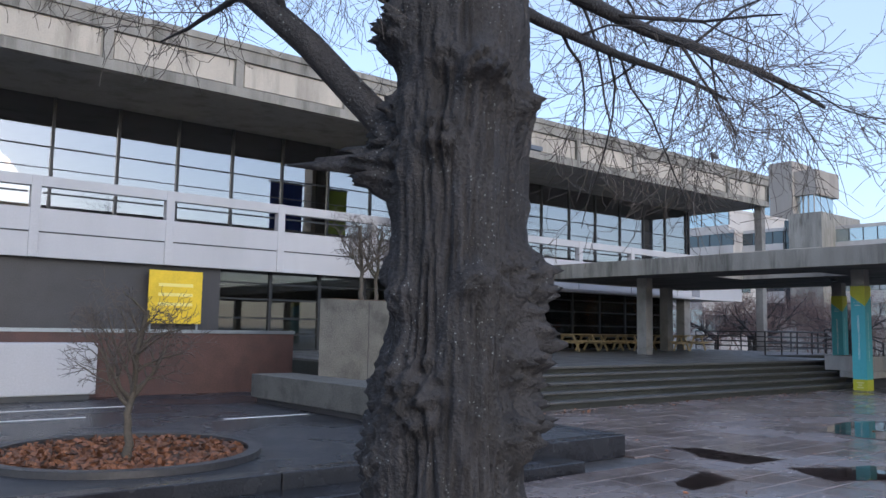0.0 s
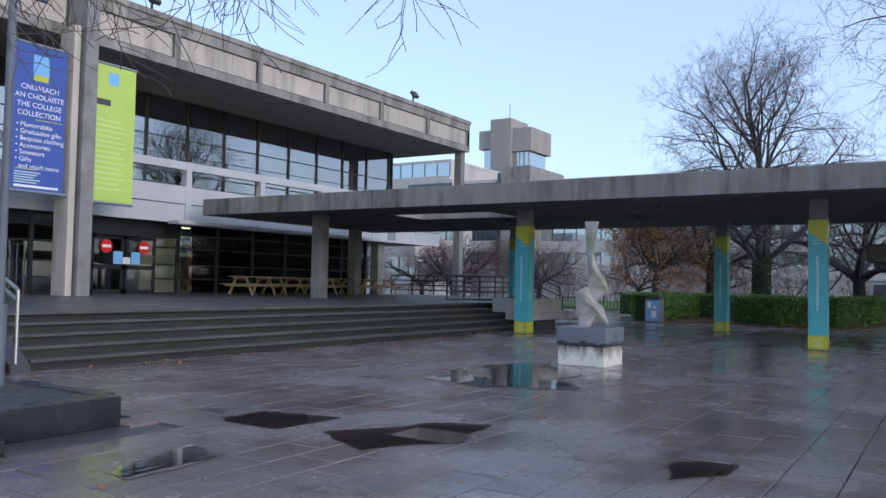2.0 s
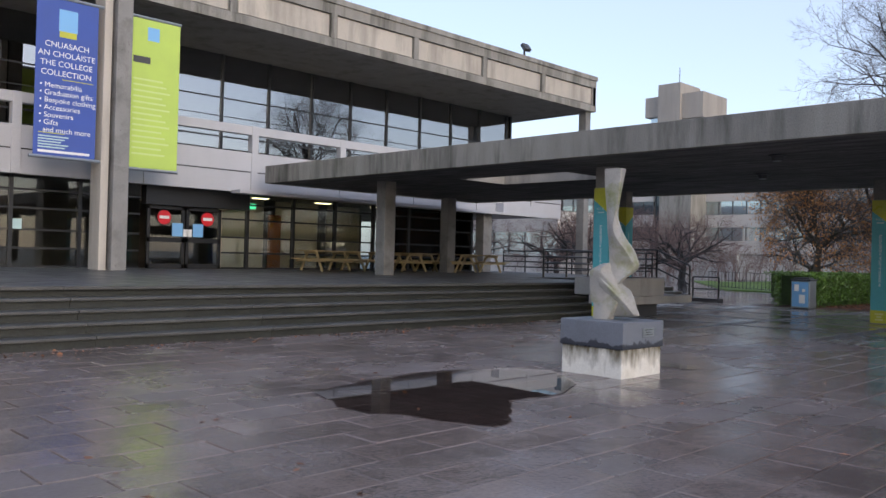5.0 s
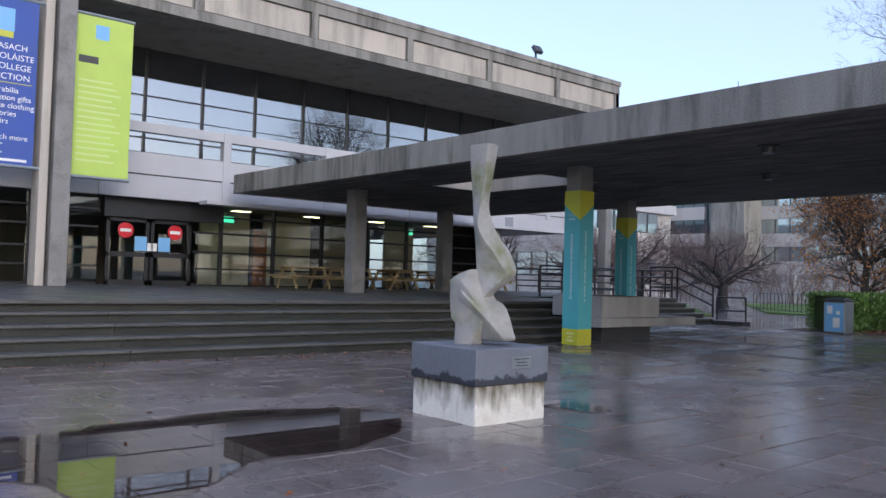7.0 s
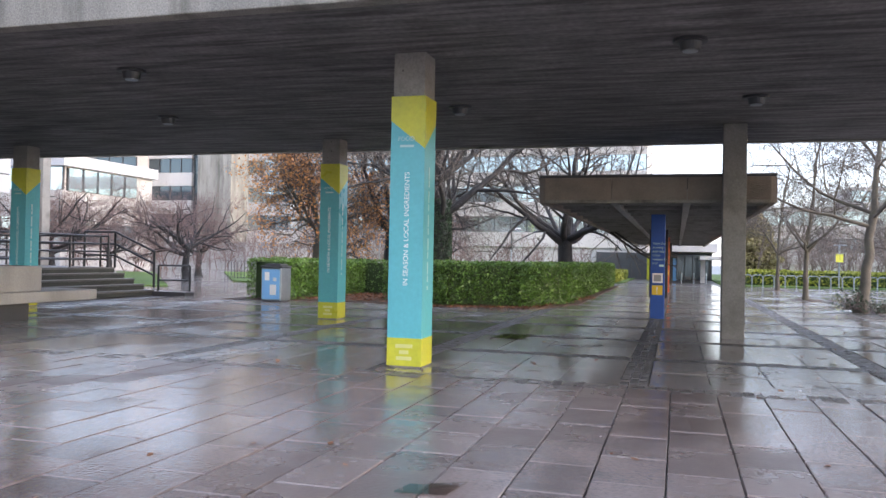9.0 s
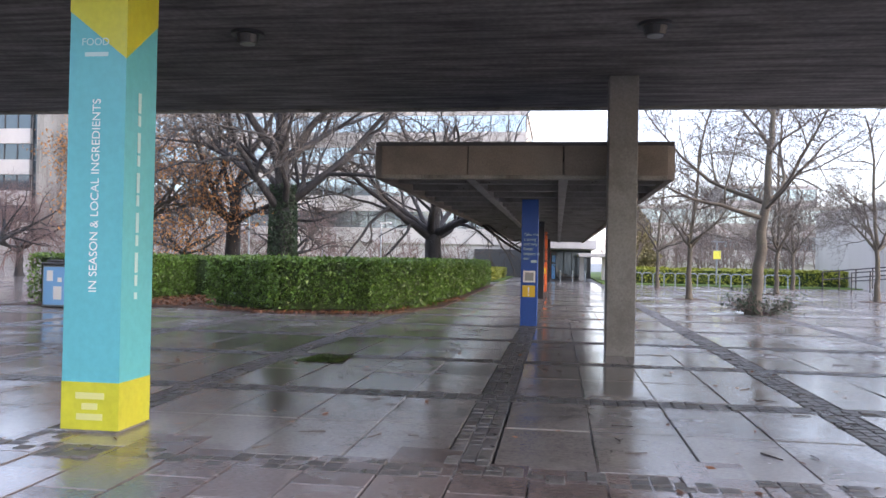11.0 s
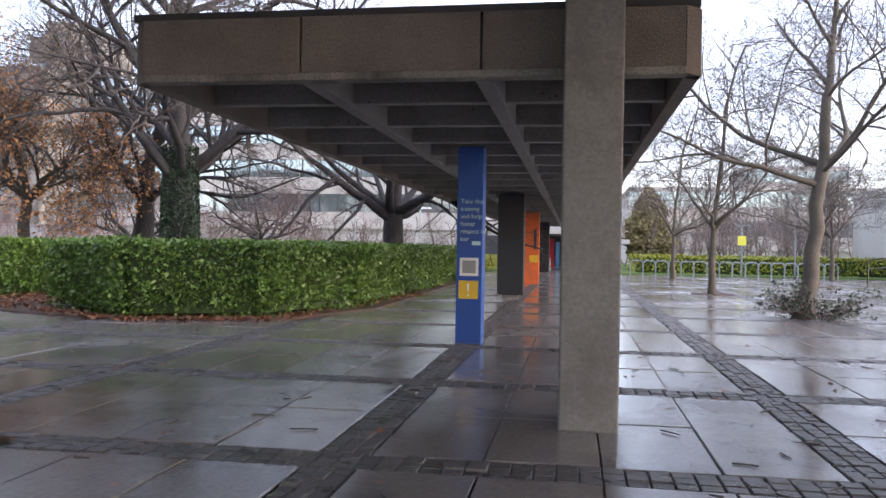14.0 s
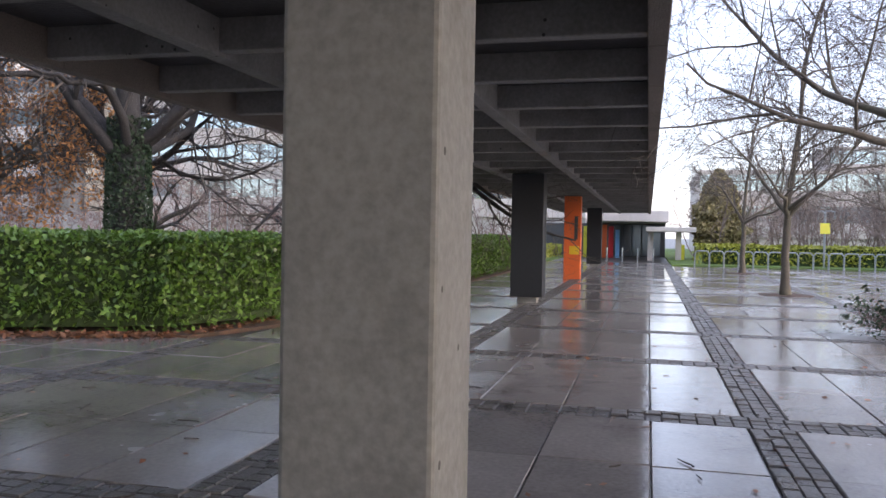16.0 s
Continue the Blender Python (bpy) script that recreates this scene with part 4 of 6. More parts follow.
big_r, tw, rng_ = bare_tree("plane_tree", 17.2, -6.9, "large bare tree reaching over the plaza", 41, 3.6, 0.3, 8, OAK, limb_len=7.4, limb_rise=0.42, trunk_extra=6.0)

# autumn tree that still holds orange leaves
aut, tw, rng_ = bare_tree("autumn_tree", 45.4, 13.4, "tree still holding orange autumn leaves", 51, 2.4, 0.18, 6, PLANE, limb_len=2.3, limb_rise=0.8, trunk_extra=3.0)
pts = [q[rng_.integers(1, len(q))] + rng_.normal(0, 0.12, 3) for q, r in tw for _ in range(2)][::2]
leaf_cloud("leaves", pts, 0.056, LEAF_ORANGE, aut, rng_, "orange leaves")
# low reddish ornamental trees beyond the terrace
CHERRY = [(7, 2.2, 55, -0.01, 0.2), (6, 1.2, 52, -0.01, 0.22), (6, 0.6, 50, 0, 0.25), (3, 0.3, 50, 0, 0.25)]
cherry, _, _ = bare_tree("cherry_tree", 45.0, 26.0, "low spreading cherry with bare reddish twigs", 61, 1.5, 0.2, 7, CHERRY, twig=TWIG_PINK, bark=BARK, limb_len=3.6, limb_rise=0.55, group="cherry trees")
for x, y, rz in ((52, 33, 60), (50, 22.5, 130), (58, 27, 200), (62, 20, 260), (66, 15.0, 20), (60, 35, 310), (44, 34, 90)):
    copy_thing(cherry, pose(x, y, 0, 0, 0, rz))

# ---- the big gnarled tree ----
def gnarled_tree():
    x, y = 1.78, 3.62
    t = thing("gnarled_tree", x, y, 0, "old gnarled tree with dark furrowed bark and burls", "tree")
    rng = np.random.default_rng(5)
    bm = bmesh.new()
    NS, NR = 176, 190
    H = 5.2
    rows = []
    burls = [(rng.uniform(0, 2 * math.pi), rng.uniform(0.5, 3.9), rng.uniform(0.09, 0.2), rng.uniform(0.05, 0.13)) for _ in range(40)]
    burls += [(-0.95, 2.05, 0.2, 0.13), (-0.7, 1.2, 0.18, 0.13), (-0.9, 1.75, 0.16, 0.1), (2.3, 0.95, 0.26, 0.13), (2.4, 1.4, 0.25, 0.09), (2.2, 3.0, 0.3, 0.12)]
    for i in range(NR + 1):
        h = H * i / NR
        row = []
        for j in range(NS):
            a = 2 * math.pi * j / NS
            r = 0.425 + 0.2 * math.exp(-h * 2.4) + 0.02 * math.sin(3 * a + h) + 0.03 * math.sin(5 * a - 0.6 * h)
            fur = noise.noise((8 * math.cos(a), 8 * math.sin(a), h * 1.1 + 5)) + 0.6 * noise.noise((19 * math.cos(a), 19 * math.sin(a), h * 2.0))
            r += 0.045 * (1 - abs(fur) * 2.4)
            r += 0.03 * noise.noise((3 * math.cos(a), 3 * math.sin(a), h * 2.4)) + 0.014 * noise.noise((16 * math.cos(a), 16 * math.sin(a), h * 10)) - 0.03
            for ba, bh, bw, bd in burls:
                da = (a - ba + math.pi) % (2 * math.pi) - math.pi
                g = math.exp(-((da * 0.45) ** 2 + (h - bh) ** 2) / (bw * bw))
                if g > 0.02:
                    r += bd * g * (1 + 0.9 * noise.noise((7 * math.cos(a), 7 * math.sin(a), h * 12)) + 0.7 * noise.noise((14 * math.cos(a), 14 * math.sin(a), h * 28)))
            row.append(bm.verts.new((x + r * math.cos(a) + 0.018 * h, y + r * math.sin(a), h - 0.05)))
        rows.append(row)
    for i in range(NR):
        for j in range(NS):
            bm.faces.new((rows[i][j], rows[i][(j + 1) % NS], rows[i + 1][(j + 1) % NS], rows[i + 1][j]))
    part("trunk", bm, BARK, t, smooth=True)
    woods, twigs = [], []
    spec = [(13, 1.6, 55, -0.03, 0.16), (9, 0.95, 50, -0.03, 0.2), (5, 0.5, 48, -0.02, 0.22)]
    starts = [((x - 0.25, y + 0.25, 3.0), (-0.75, 0.55, 0.95), 4.5, 0.11), ((x + 0.25, y - 0.1, 4.35), (1.0, -0.1, 0.0), 4.7, 0.07), ((x + 0.2, y - 0.05, 4.15), (1.0, 0.03, -0.2), 3.3, 0.055),
              ((x, y + 0.3, 4.4), (0.2, 0.9, 0.7), 5.0, 0.1), ((x - 0.2, y - 0.2, 4.6), (-0.6, -0.6, 0.6), 5.0, 0.12), ((x + 0.2, y, 4.8), (0.5, 0.3, 0.8), 5.0, 0.14),
              ((x - 0.3, y + 0.3, 4.0), (-0.4, 0.9, 0.5), 4.5, 0.07), ((x, y, 5.0), (0.0, 0.1, 1), 6.0, 0.3), ((x + 0.2, y + 0.2, 4.6), (0.9, 0.3, 0.3), 4.2, 0.08), ((x - 0.3, y + 0.1, 4.2), (-0.7, 0.8, 0.35), 5.0, 0.07)]
    for p, d, L, r0 in starts:
        q, rr, _ = limb(rng, p, d, L, r0, r0 * 0.3, 10, 0.08, -0.004)
        woods.append((q, rr))
        o = []
        sprout(rng, (q, rr), 0, spec, o, 0.5)
        for q2, r2, lev in o:
            (woods if lev < 1 else twigs).append((q2, r2))
    V, F = tube_arrays(woods, lambda rr: 12 if rr > 0.08 else 7)
    from_arrays("limb", V, F, BARK, t, True)
    V, F = tube_arrays(twigs, lambda rr: 4)
    from_arrays("twig_spray", V, F, TWIG, t)
    return t


gnarled_tree()

# ---- hedge ----
def hedge(name, spine, width, height, label, seed, dens=1100, leaf=None):
    rng = np.random.default_rng(seed)
    t = thing(name, spine[0][0], spine[0][1], 0, label, "hedge", "hedges", "stuff")
    pts, bm = [], bmesh.new()
    for (ax, ay), (bx, by) in zip(spine, spine[1:]):
        d = Vector((bx - ax, by - ay, 0))
        L = d.length
        d.normalize()
        nrm = Vector((-d.y, d.x, 0))
        m = Matrix.Translation(((ax + bx) / 2, (ay + by) / 2, height / 2)) @ Matrix(((d.x, nrm.x, 0), (d.y, nrm.y, 0), (0, 0, 1))).to_4x4()
        bmesh.ops.create_cube(bm, size=1, matrix=m @ Matrix.Diagonal((L + width * 0.3, width - 0.2, height - 0.14, 1)))
        n = int(dens * L * (2 * height + width))
        for _ in range(n):
            u = rng.uniform(-width * 0.42, L + width * 0.42)
            f = rng.random() * (2 * height + width)
            if f < height:
                s, z = -width / 2, f
            elif f < height + width:
                s, z = f - height - width / 2, height
            else:
                s, z = width / 2, f - height - width
            bulge = 0.07 * noise.noise((u * 1.3, s * 2 + z * 1.5, seed))
            s += (bulge if abs(s) > width / 2 - 0.01 else 0) * (1 if s > 0 else -1) + rng.normal(0, 0.03)
            z = max(0.03, z + (bulge if z > height - 0.01 else 0) + rng.normal(0, 0.025))
            if z < 0.2 and rng.random() < 0.6:
                continue
            p = Vector((ax, ay, 0)) + d * u + nrm * s
            pts.append((p.x, p.y, z))
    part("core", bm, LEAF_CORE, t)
    leaf_cloud("leaves", pts, 0.043 if leaf is None else 0.09, leaf or LEAF, t, rng, "small glossy green leaves")
    return t


hedge("hedge", [(39.2, 7.4), (38.0, 5.7), (38.75, 4.15), (41.1, 3.35)], 1.2, 1.22, "clipped green hedge with a rounded corner", 1)
hedge("hedge", [(41.1, 3.35), (61.0, 3.45)], 1.2, 1.22, "long clipped green hedge along the walkway", 2, 420)
hedge("hedge", [(38.0, 11.3), (44.0, 11.2)], 1.3, 1.2, "clipped green hedge beside the litter bin", 3)
hedge("hedge", [(44.0, 14.5), (44.0, 8.6)], 1.2, 1.2, "clipped hedge set back behind the gap", 4, 200)
hedge("hedge", [(68.5, 4.5), (80, 4.5)], 2.5, 0.7, "low bright green hedge in the distance", 5, 120, LEAF_YELLOW)
hedge("hedge", [(70.5, -5.0), (70.8, -30)], 1.6, 0.95, "yellow-green hedge behind the cycle racks", 6, 160, LEAF_YELLOW)
rng_ = np.random.default_rng(77)
pts = []
for _ in range(2600):
    u = rng_.random()
    k = rng_.integers(0, 3)
    a, b_ = [((38.6, 7.9), (37.25, 5.7)), ((37.25, 5.7), (38.1, 3.5)), ((38.1, 3.5), (46.0, 2.7))][k]
    off = abs(rng_.normal(0, 0.16))
    dx, dy = b_[0] - a[0], b_[1] - a[1]
    L = math.hypot(dx, dy)
    pts.append((a[0] + dx * u + dy / L * off, a[1] + dy * u - dx / L * off, 0.012 + 0.03 * rng_.random()))
for _ in range(1500):
    pts.append((rng_.uniform(38.2, 43), rng_.uniform(8.2, 10.9), 0.03 + 0.03 * rng_.random()))
lt = leaf_cloud("leaf_litter", pts, 0.05, LITTER, None, rng_, flat=0.75)
tagged(lt, "brown fallen leaves along the foot of the hedge", "leaves", kind="stuff")
# shrubby shoots round the slim tree
sh = thing("foot_shrub", 41.4, -5.8, 0, "twiggy leafy shrub round the foot of a tree", "shrub")
o = []
for k in range(70):
    a = rng_.uniform(0, 2 * math.pi)
    q, rr, _ = limb(rng_, (41.4 + 0.2 * math.cos(a), -5.8 + 0.2 * math.sin(a), -0.02), (math.cos(a) * 1.2, math.sin(a) * 1.2, 0.75), rng_.uniform(0.5, 1.0), 0.008, 0.003, 5, 0.2, 0.0)
    o.append((q, rr))
    oo = []
    sprout(rng_, (q, rr), 0, [(4, 0.3, 50, 0.02, 0.2)], oo)
    o += [(a_, b_) for a_, b_, c_ in oo]
V, F = tube_arrays(o, lambda rr: 3)
from_arrays("stems", V, F, TWIG_PINK, sh)
leaf_cloud("leaves", [q[i] + rng_.normal(0, 0.03, 3) + np.array((0, 0, 0.02)) for q, r in o for i in range(2, len(q))], 0.035, IVY, sh, rng_)

# ---- sculpture on its plinth ----
pl = thing("plinth", 17.4, 5.67, 0, "square white plinth with a dark stone cap", "plinth")
part("base", boxes((16.925, 17.875, 5.235, 6.185, -0.03, 0.37), bevel=0.014), PLINTH_WHITE, pl)
part("cap", boxes((16.905, 17.895, 5.215, 6.205, 0.37, 0.72), bevel=0.01), PLINTH_CAP, pl, "blue-grey stone cap with damp foot")
pq = part("plaque", boxes((17.37, 17.64, 5.203, 5.2145, 0.52, 0.635)), METAL, pl, "small engraved metal plaque")
for k, w_ in enumerate((0.2, 0.14, 0.17)):
    part("engraved_line", boxes((17.505 - w_ / 2, 17.505 + w_ / 2, 5.2015, 5.2028, 0.607 - 0.032 * k, 0.615 - 0.032 * k)), PRINT_D, pq)


def facets(bm, key, cx, cy, sub=9):
    """Carved body through four-cornered sections: (height, corner left, front, right, back)."""
    flat = [np.array([k[0]] + [c for p in k[1:] for c in p], float) for k in key]
    flat = [flat[0]] + flat + [flat[-1]]
    rows = []
    for p0, p1, p2, p3 in zip(flat, flat[1:], flat[2:], flat[3:]):
        for i in range(sub):
            u = i / sub
            q = 0.5 * (2 * p1 + (p2 - p0) * u + (2 * p0 - 5 * p1 + 4 * p2 - p3) * u * u + (3 * p1 - p0 - 3 * p2 + p3) * u ** 3)
            rows.append((q[0], [Vector(q[j:j + 2]) for j in (1, 3, 5, 7)]))
    rows.append((key[-1][0], [Vector(p) for p in key[-1][1:]]))
    rings = []
    for z, cs in rows:
        ring = []
        for k in range(4):
            c, before, after = cs[k], cs[k - 1], cs[(k + 1) % 4]
            p0, p2 = c.lerp(before, 0.13), c.lerp(after, 0.13)
            for p in (p0, (p0 + 2 * c + p2) / 4, p2, c.lerp(after, 0.5) * 1.03):
                w = 0.006 * noise.noise((p.x * 9, p.y * 9, z * 8))
                ring.append(bm.verts.new((cx + 0.708 * p.x + 0.705 * p.y + w, cy - 0.705 * p.x + 0.708 * p.y + w, z)))
        rings.append(ring)
    for lo, hi in zip(rings, rings[1:]):
        for j in range(16):
            bm.faces.new((lo[j], lo[(j + 1) % 16], hi[(j + 1) % 16], hi[j]))
    bm.faces.new(rings[-1])
    bm.faces.new(rings[0][::-1])


def sculpture():
    """Folded stone: a leaning foot mass and a tall blade that swells and turns back into it."""
    bm = bmesh.new()
    cx, cy = 17.4, 5.71
    facets(bm, [(0.715, (-.27, 0), (-.1, -.12), (.02, .02), (-.1, .16)), (0.8, (-.275, 0), (-.06, -.16), (.09, .02), (-.05, .18)), (0.92, (-.275, 0), (.0, -.2), (.18, .02), (.0, .2)),
                (0.98, (-.32, 0), (.05, -.22), (.22, .02), (.02, .22)), (1.1, (-.335, 0), (.0, -.24), (.2, .02), (.02, .22)), (1.26, (-.335, 0), (-.12, -.22), (.12, .03), (0, .2)),
                (1.37, (-.325, 0), (-.2, -.16), (.05, .04), (-.05, .16)), (1.44, (-.22, 0), (-.15, -.1), (.03, .04), (-.06, .12)), (1.48, (-.12, 0), (-.08, -.05), (.0, .03), (-.05, .07))], cx, cy)
    facets(bm, [(0.755, (-.05, .02), (.16, -.1), (.3, -.02), (.12, .12)), (0.78, (-.1, .02), (.24, -.2), (.375, -.03), (.1, .18)), (0.86, (-.14, .02), (.19, -.255), (.355, 0), (.08, .22)),
                (1.0, (-.2, .02), (.06, -.27), (.315, 0), (.06, .23)), (1.12, (-.26, .02), (-.07, -.26), (.26, .02), (.03, .22)), (1.2, (-.28, .02), (-.15, -.23), (.13, .03), (0, .19)), (1.27, (-.27, .02), (-.2, -.17), (.06, .03), (-.03, .15))], cx, cy)
    facets(bm, [(1.14, (-.06, 0), (.0, -.1), (.08, 0), (.03, .1)), (1.26, (-.06, 0), (.08, -.15), (.16, 0), (.06, .14)), (1.36, (-.06, 0), (.2, -.17), (.3, 0), (.1, .17)), (1.45, (-.065, 0), (.26, -.16), (.365, 0), (.1, .17)),
                (1.54, (-.07, 0), (.2, -.18), (.35, .01), (.1, .17)), (1.68, (-.075, 0), (.1, -.19), (.29, .02), (.09, .17)), (1.81, (-.085, 0), (.0, -.18), (.19, .02), (.06, .16)), (1.95, (-.1, 0), (-.05, -.15), (.115, .02), (.02, .15)),
                (2.1, (-.108, 0), (-.03, -.14), (.068, .03), (0, .14)), (2.24, (-.12, 0), (.0, -.15), (.07, .03), (0, .14)), (2.53, (-.15, 0), (.03, -.16), (.112, .02), (0, .15)),
                (2.76, (-.16, 0), (.04, -.17), (.15, 0), (.02, .17))], cx, cy)
    ob = part("sculpture", bm, STONE, smooth=True)
    ob.data.set_sharp_from_angle(angle=radians(35))
    return tagged(ob, "twisting pale granite abstract sculpture on a plinth", "sculpture")


sculpture()

# ---- puddles ----
def puddle(pts, label="shallow puddle of rain on the paving", seed=0):
    bm = bmesh.new()
    out = []
    n = len(pts)
    for i in range(n):
        a, b = Vector(pts[i]), Vector(pts[(i + 1) % n])
        for k in range(26):
            p = a.lerp(b, k / 26)
            w = 0.22 * noise.noise((p.x * 1.2, p.y * 1.2, seed)) + 0.05 * noise.noise((p.x * 4, p.y * 4, seed)) + 0.016 * noise.noise((p.x * 13, p.y * 13, seed))
            v = 0.22 * noise.noise((p.x * 1.2, p.y * 1.2, seed + 9)) + 0.05 * noise.noise((p.x * 4, p.y * 4, seed + 9))
            out.append((p.x + w, p.y + v))
    vs = [bm.verts.new((x, y, 0.0085)) for x, y in out]
    f = bm.faces.new(vs)
    bmesh.ops.recalc_face_normals(bm, faces=bm.faces)
    if f.normal.z < 0:
        f.normal_flip()
    return tagged(part("puddle", bm, WATER), label, "water", "puddles", "structure")


puddle([(13.2, 6.9), (15.5, 7.2), (16.8, 6.3), (16.2, 5.4), (14.6, 5.0), (13.4, 4.3), (13.0, 5.4)], "wide puddle beside the plinth")
puddle([(8.9, 7.1), (9.5, 6.6), (9.4, 5.4), (8.6, 5.5)], seed=2)
puddle([(8.7, 4.9), (9.9, 4.6), (10.2, 3.9), (9.3, 3.6), (8.3, 4.2)], seed=3)
puddle([(9.5, 1.9), (9.85, 1.2), (9.3, 1.15), (8.9, 1.5)], seed=4)
puddle([(18.5, 6.1), (19.0, 5.9), (18.9, 5.1), (18.4, 5.3)], seed=5)
puddle([(6.6, 5.4), (7.6, 5.5), (7.4, 4.9), (6.4, 4.8)], seed=6)
puddle([(20.1, 1.0), (20.4, 0.95), (20.45, 0.65), (20.15, 0.7)], seed=7)
puddle([(29.3, 2.6), (30.0, 2.5), (29.9, 1.9), (29.3, 2.0)], seed=8)

# ---- planter block at the end of the steps ----
pb = thing("planter_block", 27.5, 12.0, 0, "concrete planter block with a projecting bench slab", "planter")
part("foot", boxes((26.6, 28.45, 11.5, 12.9, -0.03, 0.34), bevel=0.015), CONC_DARK, pb)
part("bench_slab", boxes((26.32, 30.1, 11.3, 12.35, 0.34, 0.56), bevel=0.02), CONC_GREY, pb)
part("bowl", boxes((26.42, 28.62, 11.37, 12.9, 0.56, 1.05), bevel=0.02), CONC_GREY, pb)
part("soil", boxes((26.6, 28.45, 11.55, 12.75, 1.03, 1.054)), SOIL, pb)

# ---- railings ----
def railing(name, pts, label, h=1.0, rails=(1.0, 0.66, 0.33), gap=1.3, r=0.03):
    t = thing(name, pts[0][0], pts[0][1], pts[0][2], label, "railing", "black railings")
    for (a, b) in zip(pts, pts[1:]):
        a, b = Vector(a), Vector(b)
        for k in rails:
            part("rail", rod(bmesh.new(), a + Vector((0, 0, h * k)), b + Vector((0, 0, h * k)), r, 8), RAILBLK, t)
        n = max(1, int((b - a).length / gap))
        for i in range(n + 1):
            p = a.lerp(b, i / n)
            part("post", rod(bmesh.new(), p - Vector((0, 0, 0.02)), p + Vector((0, 0, h)), r * 1.15, 8), RAILBLK, t)
    return t


railing("handrail", [(38.1, 18.4, PZ), (38.1, 17.2, PZ), (38.1, 15.7, 0.24)], "black tubular handrail down the side stair", h=1.15, r=0.035)
railing("handrail", [(38.2, 15.6, 0.0), (38.6, 14.7, 0.0)], "short black handrail at the stair foot", h=0.95, rails=(1.0, 0.5), r=0.03)
part("kerb_stone", boxes((37.9, 38.4, 14.4, 15.6, -0.03, 0.12), bevel=0.01), CONC_DARK, platform)

railing("handrail", [(37.9, 17.3, PZ), (37.9, 25.5, PZ)], "black railing along the terrace end", rails=(1.0, 0.75, 0.5, 0.25))
railing("handrail", [(46.0, 13.0, 0), (52.0, 17.0, 0), (56, 24, 0)], "black railing beside the far path", rails=(1.0, 0.1), gap=0.35, r=0.015)
railing("handrail", [(31.0, 17.6, PZ), (37.9, 17.6, PZ)], "black railing across the terrace", rails=(1.0, 0.75, 0.5, 0.25))

# ---- picnic tables on the terrace ----
def picnic_table(x, y, rz, label="weathered timber picnic table with fixed benches"):
    t = thing("picnic_table", 0, 0, 0, label, "picnic table", "picnic tables on the terrace")
    for k in range(5):
        part("board", boxes((-0.9, 0.9, -0.36 + 0.145 * k, -0.36 + 0.145 * k + 0.135, 0.71, 0.75), bevel=0.005), WOODEN, t)
    for s in (-1, 1):
        for k in range(2):
            y0 = s * 0.72 + (k - 1) * 0.145
            part("bench_board", boxes((-0.9, 0.9, y0, y0 + 0.135, 0.42, 0.46), bevel=0.005), WOODEN, t)
    for xx in (-0.62, 0.62):
        part("bearer", boxes((xx - 0.04, xx + 0.04, -0.85, 0.85, 0.34, 0.42)), WOODEN, t)
        part("top_bearer", boxes((xx - 0.04, xx + 0.04, -0.36, 0.36, 0.63, 0.71)), WOODEN, t)
        for s in (-1, 1):
            bm = bmesh.new()
            bmesh.ops.create_cube(bm, size=1, matrix=Matrix.Translation((xx + 0.05, s * 0.46, 0.355)) @ Matrix.Rotation(s * 0.52, 4, "X") @ Matrix.Diagonal((0.045, 0.095, 0.8, 1)))
            part("leg", bm, WOODEN, t)
    t.matrix_basis = pose(x, y, PZ, 0, 0, rz)
    return t


pt = picnic_table(25.6, 23.4, 0)
for x, y, rz in ((27.6, 23.6, 5), (29.4, 23.3, 90), (32.0, 23.0, 92), (34.0, 23.4, 88), (30.6, 24.0, 0)):
    copy_thing(pt, pose(x, y, PZ, 0, 0, rz))

# ---- banners on the tall pillar ----
bn = thing("banner", 16.1, 22.8, 3.6, "tall indigo banner with white lettering on steel arms", "banner", "banners")
part("arm", rod(bmesh.new(), (17.3, 22.85, 8.36), (15.3, 22.85, 8.36), 0.05), METAL, bn)
part("arm", rod(bmesh.new(), (17.3, 22.85, 3.95), (15.3, 22.85, 3.95), 0.05), METAL, bn)
part("cloth", boxes((15.4, 17.05, 22.835, 22.86, 4.0, 8.32)), BANNER_B, bn)
lx = 15.52
for k, s in enumerate(("CNUASACH", "AN CHOLÁISTE", "THE COLLEGE", "COLLECTION")):
    words(s, 0.22, PRINT_W, at(16.22, 22.832, 6.98 - 0.26 * k, FACE_S), bn, "CENTER")
for k, s in enumerate(("• Memorabilia", "• Graduation gifts", "• Bespoke clothing", "• Accessories", "• Souvenirs", "• Gifts", "  and much more")):
    words(s, 0.2, PRINT_W, at(lx, 22.832, 5.86 - 0.205 * k, FACE_S), bn)
for k in range(5):
    part("small_print", boxes((lx, lx + 0.8 - 0.1 * (k % 3), 22.83, 22.834, 4.5 - k * 0.075, 4.535 - k * 0.075)), PRINT_PALE, bn)
part("print_bar", boxes((lx, 16.9, 22.83, 22.834, 4.07, 4.14)), PRINT_W, bn)
part("rule", boxes((16.1, 16.95, 22.83, 22.834, 6.1, 6.12)), LIME, bn)
part("rule", boxes((lx, 16.2, 22.83, 22.834, 4.6, 4.62)), LIME, bn)
part("crest", boxes((15.98, 16.48, 22.83, 22.834, 7.45, 8.05)), SKYBLUE, bn)
part("crest_foot", prism(bmesh.new(), [(16.0, 22.83), (16.46, 22.83), (16.46, 22.834), (16.0, 22.834)], 7.28, 7.45), LIME, bn)
bg = thing("banner", 18.6, 22.8, 3.6, "tall lime green banner with faded print on steel arms", "banner", "banners")
